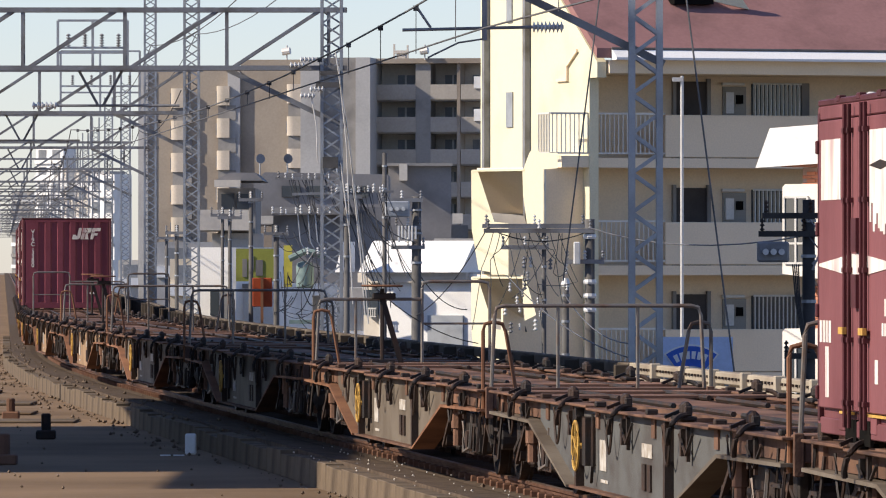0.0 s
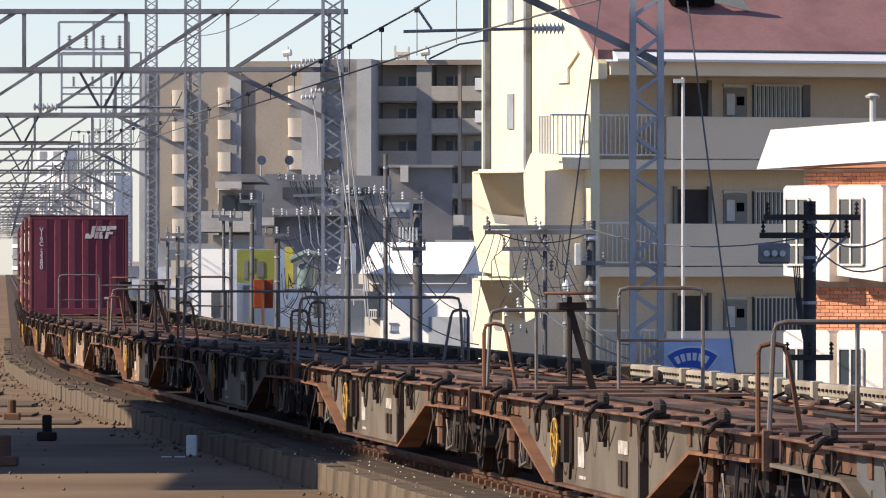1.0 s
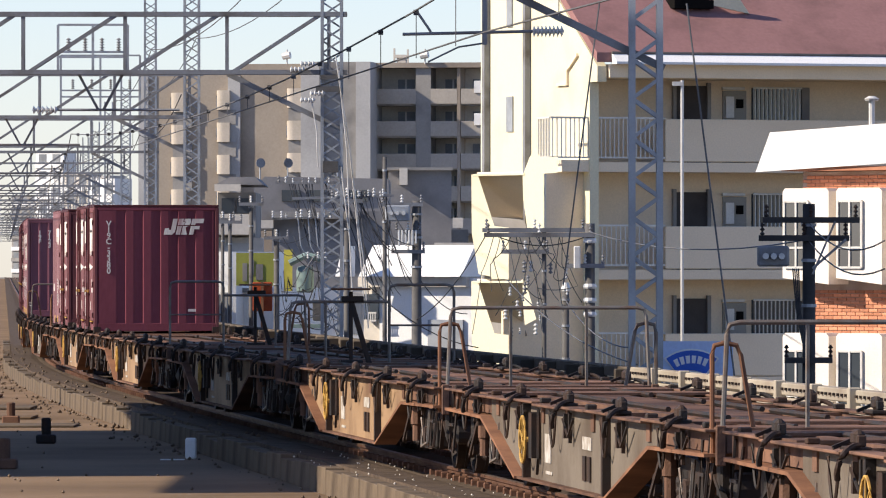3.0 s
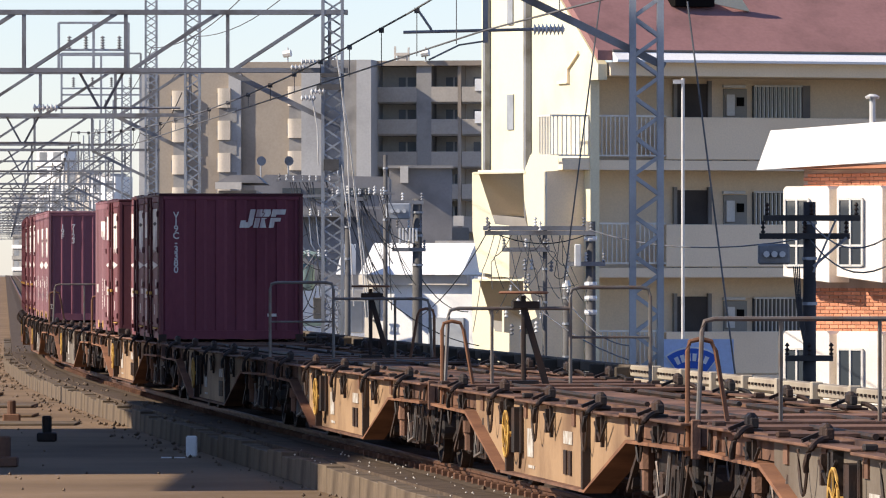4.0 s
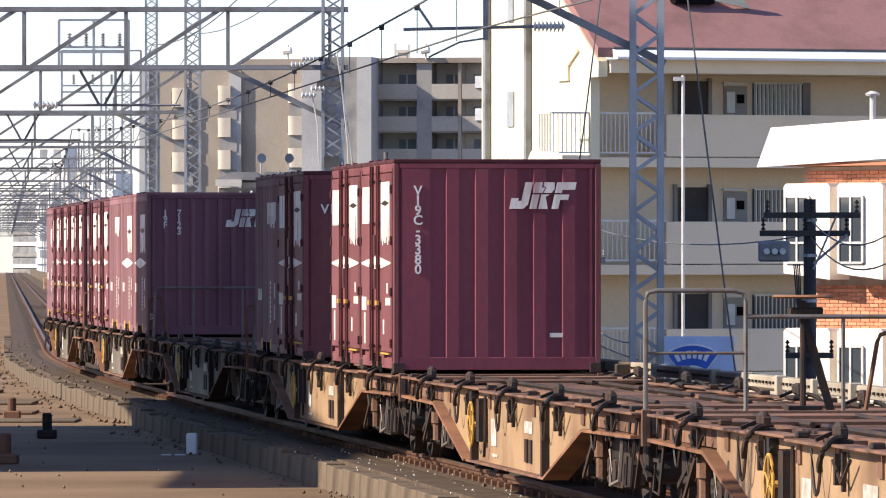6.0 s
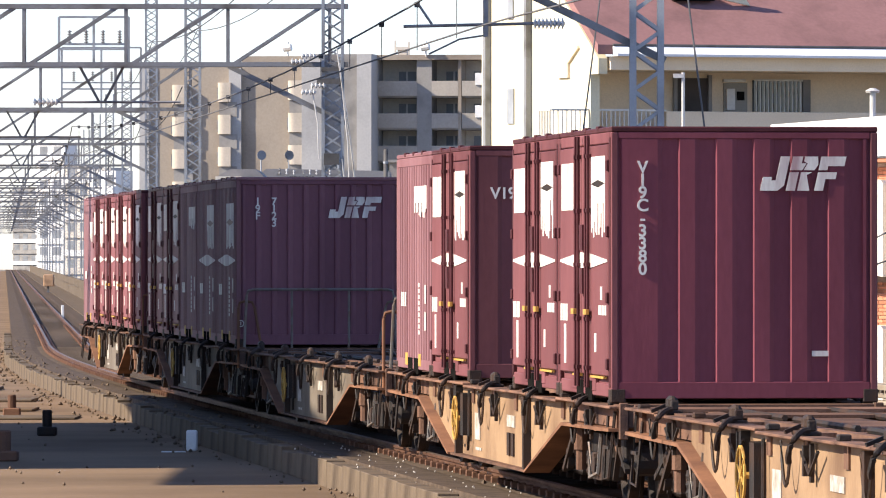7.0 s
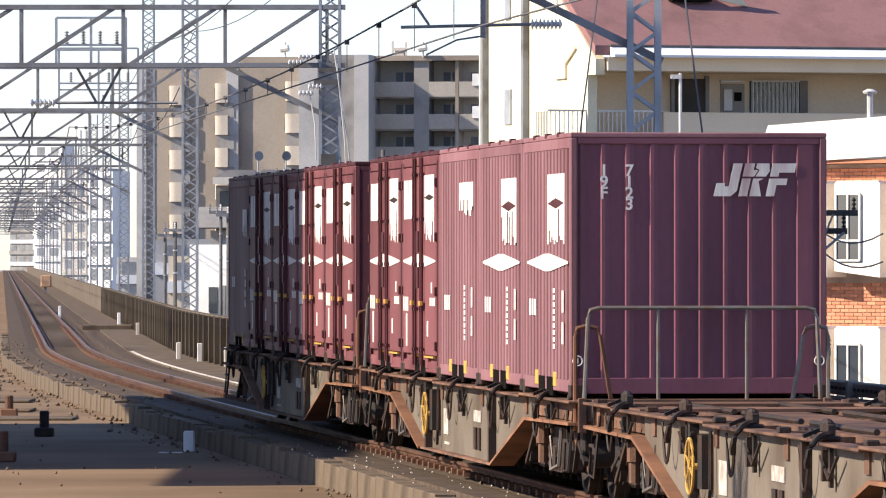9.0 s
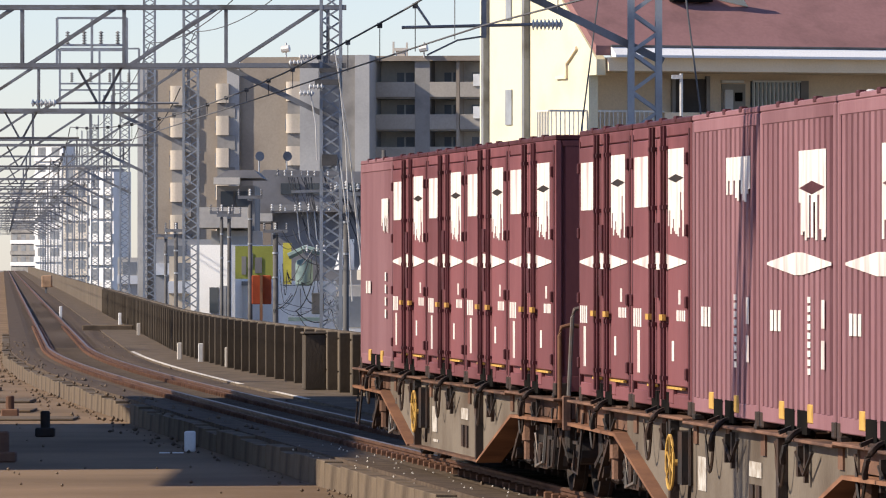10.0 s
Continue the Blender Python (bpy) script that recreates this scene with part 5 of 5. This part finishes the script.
def transformer(p, x0, x1, y, z0, z1, m):
    t = part("switch_box", Shape().box(x0, x1, y - 0.25, y, z0, z1, 0.03), m, p, "grey pole-mounted switch box")
    for i in range(3):
        u = x0 + (x1 - x0) * (0.25 + 0.25 * i)
        part("bushing", Shape().tube([(u, y - 0.25, (z0 + z1) / 2), (u, y - 0.36, (z0 + z1) / 2)], 0.05, 8), PORCELAIN, t)


def cable(pts, sag=0.1, r=0.011):
    wire("service_cable", "dark slack cable between poles", pts, sag, r, 8, "cable")


def build_poles():
    p = utility_pole(5.69, 112.0, 3.29, 0.095, [(3.04, -0.72, 0.78), (2.76, -0.78, 0.62), (0.87, -0.38, 0.36)], "dark grey utility pole with crossarms and switch box", True)
    transformer(p, 4.88, 5.37, 111.85, 2.32, 2.64, GALV_DARK)
    part("brace", Shape().bar((5.74, 111.85, 2.29), (6.26, 111.85, 2.74), 0.04).bar((5.74, 111.85, 2.20), (6.09, 111.85, 3.02), 0.03), GALV_DARK, p)
    hang = Shape()
    for i in range(4):
        hang.tube([(5.43 + 0.03 * i, 111.8, 2.29), (5.48 + 0.02 * i, 111.75, 1.67), (5.58 + 0.01 * i, 111.8, 1.15 + 0.05 * i)], 0.012, 5)
    part("cable_loop", hang, WIRE, p)
    p = utility_pole(3.08, 150.0, 3.21, 0.10, [(2.97, -2.2, 0.1), (2.33, -0.5, 0.3)])
    part("fuse", Shape().box(2.74, 2.88, 149.7, 149.9, 2.27, 2.74, 0.02), PORCELAIN, p)
    for i, z in enumerate((1.86, 1.57, 1.28, 2.80)):
        part("white_collar", Shape().turn([(0.125, z), (0.14, z + 0.04), (0.125, z + 0.1)], 3.08, 150.0, 10), PORCELAIN, p)
    p = utility_pole(2.16, 152.0, 3.10, 0.045, [(3.08, -1.3, 0.9), (2.63, -0.9, 0.1)], "thin steel pole hung with insulators")
    rnd = random.Random(4)
    for i in range(18):
        x, z = 1.32 + rnd.random() * 1.4, 0.73 + rnd.random() * 1.6
        part("insulator", insulator(x, 151.8 + rnd.random() * 0.3, z, rnd.uniform(0.12, 0.28), 3), PORCELAIN if rnd.random() < 0.6 else GALV_DARK, p)
    p = utility_pole(2.63, 153.0, 1.94, 0.07, [], "short white-capped steel pole")
    part("cap", Shape().turn([(0.08, 1.79), (0.1, 1.85), (0.06, 1.98)], 2.63, 153.0, 10), PORCELAIN, p)
    p = utility_pole(-0.59, 172.0, 3.88, 0.11, [(3.79, -0.85, 0.15), (3.14, -0.5, 0.1), (2.67, -0.6, 0.2)])
    transformer(p, -1.34, -0.75, 171.8, 3.39, 3.77, GALV)
    for i in range(6):
        part("fuse", Shape().box(-1.03 + 0.08 * i, -1.03 + 0.08 * i + 0.05, 171.6, 171.8, 2.80 + 0.06 * (i % 2), 3.18, 0.01), PORCELAIN, p)
    utility_pole(-1.38, 176.0, 4.98, 0.05, [], "thin pale steel pole")
    for px, top, y, r in ((-6.41, 3.94, 212.0, 0.045), (-6.08, 3.84, 208.0, 0.05), (-5.42, 4.34, 206.0, 0.06), (-4.72, 3.38, 207.0, 0.075), (-8.23, 3.47, 225.0, 0.06), (-9.11, 3.36, 240.0, 0.05), (-2.09, 4.02, 160.0, 0.06)):
        utility_pole(px, y, top, r, [(top - 0.25, -0.35, 0.35)])
    rnd = random.Random(8)
    rack = thing("insulator_rack", "steel rack of cable ends and pale insulators", "switchgear")
    part("rail", Shape().bar((-3.67, 160, 4.17), (-2.30, 160, 4.17), 0.06).bar((-3.30, 160, 3.82), (-1.05, 160, 3.89), 0.06).bar((-3.74, 160, 3.37), (-2.42, 160, 3.42), 0.05), GALV_DARK, rack)
    for i in range(15):
        x = -3.58 + (2.4 * i / 15) + rnd.uniform(-0.03, 0.03)
        z = 4.17 if i < 8 else 3.85
        part("insulator", insulator(x, 159.9, z, rnd.uniform(0.10, 0.16), 2), PORCELAIN if i % 3 else GALV_DARK, rack)
    for i in range(16):
        x = -3.73 + 2.6 * i / 16 + rnd.uniform(-0.04, 0.04)
        part("insulator", insulator(x, 159.9, 3.39 if x < -2.42 else 3.87, rnd.uniform(0.1, 0.2), 3), PORCELAIN, rack)
    for i, x in enumerate((-3.17, -2.95, -2.79)):
        part("dropper", Shape().tube([(x, 159.95, 3.39), (x + 0.06, 159.95, 2.77), (x + 0.22, 159.95, 2.49)], 0.014, 6), GALV, rack)
        part("insulator", insulator(x + 0.22, 159.9, 2.49, 0.16, 3), PORCELAIN, rack)
    tank = thing("pole_transformer", "pale cylindrical transformer tank among cables", "transformer")
    part("tank", Shape().turn([(0.2, 1.63), (0.23, 1.69), (0.23, 2.20), (0.2, 2.29), (0.08, 2.34)], -3.58, 190.0, 14), TEAL, tank, smooth=True)
    part("platform", box(-3.99, -3.10, 189.6, 190.4, 0.70, 0.80), TEAL, tank)
    part("box", Shape().box(-3.38, -3.06, 189.7, 190.1, 0.89, 1.44, 0.02), POLE, tank)
    part("canopy", Shape().tube([(-3.99, 189.8, 2.40), (-3.55, 189.8, 2.61), (-3.03, 189.8, 2.48)], 0.09, 7), TEAL, tank)
    for i in range(26):
        x0, z0 = rnd.uniform(-4.10, -2.66), rnd.uniform(0.96, 2.84)
        cable([(x0, 185, z0), (x0 + rnd.uniform(-0.5, 0.5), 185, z0 + rnd.uniform(-0.8, 0.4)), (x0 + rnd.uniform(-0.9, 0.9), 185, z0 + rnd.uniform(-1, 0.6))], rnd.uniform(0.0, 0.25), rnd.choice([0.008, 0.01, 0.014]))
    for i in range(16):
        x0, z0 = rnd.uniform(0.96, 2.53), 2.96
        cable([(x0, 149.9, z0), (x0 + rnd.uniform(-0.4, 0.4), 149.9, z0 - rnd.uniform(0.3, 1.1)), (x0 + rnd.uniform(-0.6, 0.6), 149.9, z0 - rnd.uniform(0.6, 2.1))], rnd.uniform(0.0, 0.15), 0.009)
    for a, b in (((0.96, 150, 3.03), (-0.59, 172, 1.05)), ((-1.93, 160, 3.87), (-0.59, 172, 2.80)), ((-1.80, 160, 3.83), (-1.13, 172, 2.67)), ((3.08, 150, 3.03), (5.69, 112, 2.74)), ((0.96, 150, 3.03), (3.08, 150, 2.97)), ((1.36, 150, 2.04), (3.19, 118, 0.72)), ((2.53, 150, 1.69), (3.10, 118, 0.99)), ((5.69, 112, 2.99), (5.82, 95, 2.66)), ((5.69, 112, 2.72), (5.82, 95, 2.29)), ((-1.61, 160, 1.89), (0.82, 160, 0.52)), ((-0.59, 172, 2.13), (0.62, 172, 1.19))):
        cable([a, b], 0.25, 0.012)
    for i in range(22):
        x0, z0 = rnd.uniform(-2.35, -1.11), 3.87
        x1, z1 = x0 + rnd.uniform(0.1, 1.0), z0 - rnd.uniform(0.6, 2.6)
        cable([(x0, 160, z0), (x1, 160, z1)], rnd.uniform(0.02, 0.3), rnd.choice([0.007, 0.009, 0.012]))
    for i in range(14):
        x0, z0 = rnd.uniform(-3.55, -2.42), 4.17
        cable([(x0, 160, z0), (x0 + rnd.uniform(0.1, 0.6), 160, z0 - rnd.uniform(0.4, 1.4))], rnd.uniform(0.05, 0.25), 0.009)
    for x in (-8.85, -7.50, -5.07):
        dish = thing("antenna_dish", "grey antenna dish on a roof mast", "antenna", "roof antennas")
        part("mast", Shape().tube([(x, 353, 5.64), (x, 353, 7.54)], 0.04, 5), GALV, dish)
        part("bowl", Shape().tube([(x - 0.06, 352.95, 7.32), (x + 0.04, 352.7, 7.35)], 0.16, 10, 0.24), GALV_DARK, dish)
    wire("guy_wire", "pale steel guy wire", [(3.39, 100, 5.96), (4.05, 100, 0.81)], 0.0, 0.014)
    wire("guy_wire", "dark steel guy wire", [(2.62, 120, 6.69), (2.02, 120, 2.00)], 0.0, 0.014)
    lamp_post = thing("light_pole", "slim pale steel pole with a short arm", "pole")
    part("shaft", Shape().tube([(5.16, 155, -5.5), (5.16, 155, 6.31)], 0.035, 8), ALU, lamp_post)
    part("arm", Shape().box(4.95, 5.18, 154.95, 155.05, 6.19, 6.28), ALU, lamp_post)
    # gear on the second gantry column
    x, y = -2.15, 142.0
    g = thing("column_fittings", "pale insulators, cable ends and white cables on a column", "insulator set")
    for i, (ax, az) in enumerate(((-2.62, 5.58), (-2.43, 5.71), (-2.82, 6.18), (-2.62, 6.29))):
        part("insulator", insulator(ax - 0.15, y - 0.3, az, 0.3, 4, True), PORCELAIN, g)
    for x0, z0, x1, z1 in ((-2.07, 6.43, -1.60, 2.61), (-2.01, 6.16, -1.80, 3.05), (-2.57, 5.71, -2.42, 4.27), (-1.89, 5.27, -1.49, 1.28), (-1.73, 3.83, -1.43, 1.11), (-1.97, 4.27, -1.73, 1.50)):
        part("white_cable", Shape().tube([(x0, y - 0.3, z0), ((x0 + x1) / 2 + 0.05, y - 0.3, (z0 + z1) / 2), (x1, y - 0.3, z1)], 0.013, 6), ALU, g)
    part("bracket", Shape().box(-2.37, -1.97, y - 0.3, y - 0.22, 5.99, 6.07).box(-2.46, -1.97, y - 0.3, y - 0.22, 5.74, 5.85).box(-2.32, -2.02, y - 0.32, y - 0.22, 4.16, 4.38), POLE, g)
    # registration arm near the flats
    g = thing("registration_arm", "grey registration arm with a ribbed insulator", "cantilever arm")
    part("tube", Shape().tube([(-0.52, 96.8, 5.43), (1.22, 96.8, 5.47)], 0.022, 7).tube([(-0.33, 96.8, 5.74), (-0.14, 96.8, 5.46)], 0.02, 6).tube([(-0.18, 96.8, 5.06), (0.23, 96.8, 5.26), (0.56, 96.8, 5.31)], 0.014, 6), GALV_DARK, g)
    part("insulator", insulator(1.22, 96.8, 5.47, 0.42, 8, True), PORCELAIN, g)
    part("hanger", Shape().bar((0.58, 96.8, 6.31), (0.58, 96.8, 5.29), 0.07), GALV_DARK, g)


def build_trackside():
    """Kerb blocks, fastenings, stones and small posts by the line."""
    kerb = thing("trackside_kerb", "brown weathered concrete kerb blocks along the ballast", "kerb", kind="structure")
    rnd = random.Random(2)
    mesh = [box(-0.11, 0.11, -0.997, 0.997, -0.42, h, 0.008).mesh("kerb_block", CONCRETE) for h in (-0.13, -0.10, -0.085)]
    y = 62.0
    while y < 240:
        x, yy, _ = beside(y, -1.64 + rnd.uniform(-0.006, 0.006))
        part("kerb_block", rnd.choice(mesh), None, kerb, at=pose(x, yy, rnd.uniform(-0.03, 0.0), rnd.uniform(-0.4, 0.4), rnd.uniform(-0.8, 0.8), -math.degrees(math.atan(line_slope(y))) + rnd.uniform(-0.15, 0.15)))
        y += 2.0
    track = thing("track", "sleepers and rail fastenings on brown ballast", "track", kind="structure")
    sleeper = box(-1.0, 1.0, -0.12, 0.12, -0.24, -0.125, 0.015).mesh("sleeper", SLEEPER)
    far = Shape()
    clip = Shape()
    y = 60.0
    while y < 420:
        x, yy, _ = beside(y, 0)
        rz = -math.degrees(math.atan(line_slope(y)))
        m = pose(x, yy, 0, 0, 0, rz)
        if y < 200:
            part("sleeper", sleeper, None, track, at=m)
        else:
            far.add([m @ Vector(p) for p in ((-1, -0.12, -0.125), (1, -0.12, -0.125), (1, 0.12, -0.125), (-1, 0.12, -0.125))], [(0, 1, 2, 3)])
        if y < 260:
            for o in (-0.5335, 0.5335):
                for s in (-1, 1):
                    px = m @ Vector((o + s * 0.11, 0, 0))
                    clip.box(px.x - 0.05, px.x + 0.05, px.y - 0.09, px.y + 0.09, -0.14, -0.055, 0.015)
        y += 0.6
    tagged(part("far_sleepers", far, SLEEPER, track), kind="stuff")
    tagged(part("rail_clips", clip, RAIL, track), kind="stuff")
    st = Shape()
    for i in range(5200):
        y = 60 + 190 * rnd.random() ** 1.2
        o = rnd.choice([rnd.uniform(-1.5, -0.75), rnd.uniform(-1.55, -1.2), rnd.uniform(-2.2, -1.76), rnd.uniform(0.75, 1.9), rnd.uniform(-6.5, -1.8)])
        s = rnd.uniform(0.012, 0.034) * (1.8 if rnd.random() < 0.05 else 1)
        base = -0.42 if o < -1.75 else -0.17
        x, yy, _ = beside(y, o)
        if o < -1.76 and rnd.random() < 0.8:
            continue
        p = [(x + rnd.uniform(0.5, 1) * s * a, yy + rnd.uniform(0.5, 1) * s * b, base + s * c + s * 0.5) for a, b, c in ((1, 0, 0), (0, 1, 0.1), (-1, 0, 0), (0, -1, 0.1), (0.1, 0, 0.9), (0, 0, -0.7))]
        st.add(p, [(0, 1, 4), (1, 2, 4), (2, 3, 4), (3, 0, 4), (1, 0, 5), (2, 1, 5), (3, 2, 5), (0, 3, 5)])
    for i in range(260):
        y = rnd.uniform(100, 215)
        x, yy, _ = beside(y, rnd.choice([rnd.uniform(-2.5, -1.76), rnd.uniform(-1.75, -1.1)]))
        s = rnd.uniform(0.02, 0.06)
        base = -0.42 if x < beside(y, -1.75)[0] else -0.1
        p = [(x + rnd.uniform(0.6, 1) * s * a, yy + rnd.uniform(0.6, 1) * s * b, base + s * c + s * 0.4) for a, b, c in ((1, 0, 0), (0, 1, 0.1), (-1, 0, 0), (0, -1, 0.1), (0.2, 0.1, 0.8), (0, 0, -0.7))]
        st.add(p, [(0, 1, 4), (1, 2, 4), (2, 3, 4), (3, 0, 4), (1, 0, 5), (2, 1, 5), (3, 2, 5), (0, 3, 5)])
    tagged(part("loose_stones", st, STONE), "loose brown ballast stones along the kerb", "ballast stones", kind="stuff")
    cab = thing("trackside_cabinet", "dark weathered concrete cabinet against the parapet", "cabinet", at=pose(*beside(135, 2.58, -0.11), 0, 0, -math.degrees(math.atan(line_slope(135)))))
    part("case", box(-0.2, 0.2, -0.3, 0.3, 0.0, 1.04, 0.02), POSTM, cab)
    part("lid", box(-0.23, 0.23, -0.33, 0.33, 1.04, 1.08, 0.01), WALLPANEL, cab)
    pale = Shape()
    for i in range(70):
        x, yy, _ = beside(rnd.uniform(68, 95), rnd.uniform(-1.72, -0.8))
        q = rnd.uniform(0.008, 0.02)
        pale.add([(x + rnd.uniform(0.6, 1) * q * a, yy + rnd.uniform(0.6, 1) * q * b, -0.09 + q * c + q * 0.4) for a, b, c in ((1, 0, 0), (0, 1, 0.1), (-1, 0, 0), (0, -1, 0.1), (0.1, 0, 0.9), (0, 0, -0.7))], [(0, 1, 4), (1, 2, 4), (2, 3, 4), (3, 0, 4), (1, 0, 5), (2, 1, 5), (3, 2, 5), (0, 3, 5)])
    tagged(part("pale_stones", pale, BALCONY), "pale ballast chips on the bank", "ballast stones", kind="stuff")
    for i, (ya, w0, w1) in enumerate(((123.0, -8.5, -2.6), (129.5, -8.0, -3.0), (138.0, -9.0, -2.6), (150.0, -9.0, -2.8))):
        x0, x1 = beside(ya, w0)[0], beside(ya, w1)[0]
        slab = thing("ground_slab", "low worn concrete slab on the trackbed", "concrete slab", "ground slabs")
        part("slab", Shape().box(x0, x1, ya, ya + 2.2, -0.42, -0.385 + 0.008 * i, 0.015), BED if i % 2 else CONCRETE, slab)
    for px, top, y, r, m, lab in ((-6.12, -0.02, 112.0, 0.10, BLACK_STEEL, "black steel stub post on the concrete"), (-7.50, -0.05, 126.0, 0.10, RUST, "rusty steel stub post on the concrete"), (-5.94, 0.0, 98.0, 0.13, RUST, "rusty steel stub post on the concrete")):
        t = thing("stub_post", lab, "stub post", "stub posts")
        part("stub", Shape().turn([(r * 0.75, -0.42), (r * 0.75, top - 0.02), (r * 0.6, top)], px, y, 10), m, t)
        part("base", Shape().box(px - r * 1.5, px + r * 1.5, y - r * 1.5, y + r * 1.5, -0.42, -0.28, 0.02), m, t)
    t = thing("marker_post", "short white marker post on the ground", "marker post")
    part("post", Shape().box(-3.65, -3.49, 103, 103.15, -0.42, -0.12, 0.02), WHITEWALL, t)
    part("foot_line", box(-3.98, -3.64, 102.4, 102.5, -0.42, -0.405), WHITEWALL, t)
    for px, y, h, m in ((-6.35, 176.0, 0.42, BALCONY), (-5.70, 172.0, 0.45, ALU), (-4.83, 164.0, 0.45, BALCONY), (-11.61, 262.0, 0.5, WHITEWALL), (-9.68, 232.0, 0.4, BALCONY), (-15.75, 300.0, 0.5, WHITEWALL)):
        t = thing("marker_post", "small pale marker post by the parapet", "marker post", "marker posts")
        part("post", Shape().box(px - 0.06, px + 0.06, y - 0.05, y + 0.05, -0.42, -0.12 + h, 0.015), m, t)
    t = thing("relay_box", "dark concrete step and relay case beside the track", "relay case")
    part("case", Shape().box(-12.38, -10.62, 250, 251.5, -0.42, 0.05, 0.03), CONCRETE, t)
    t = thing("orange_case", "faded orange equipment case beside the far track", "equipment case")
    part("case", Shape().box(-28.68, -27.95, 520, 521, 0.3, 1.15, 0.05), PALEORANGE, t)
    part("leg", Shape().bar((-28.36, 520.4, -0.42), (-28.36, 520.4, 0.3), 0.15), GALV_DARK, t)


def build_shade():
    """Plain boxes added beside the line, out of sight, with overhanging ends; they block the sun so that shade lies
    across the line.
    """
    b = thing("station_building", "plain grey unseen blocker added to shade the line", "building", kind="structure")
    part("main_wall", box(-26, -13, 92.9, 116.9, -1.2, 16.0), GREYWALL, b)
    part("wing_wall", box(-13.5, -13, 116.9, 126.4, 5.2, 16.0), GREYWALL, b)
    part("canopy_front", box(-13.5, -13, 85.6, 92.9, 6.2, 7.85, 0.03), GREYWALL, b)


build_ground()
build_wall()
build_overhead()
MOVING = build_train()
build_apartment()
build_stair()
build_far_flats()
build_mid_town()
build_city()
build_poles()
build_shade()
build_trackside()
build_brick()
motions()
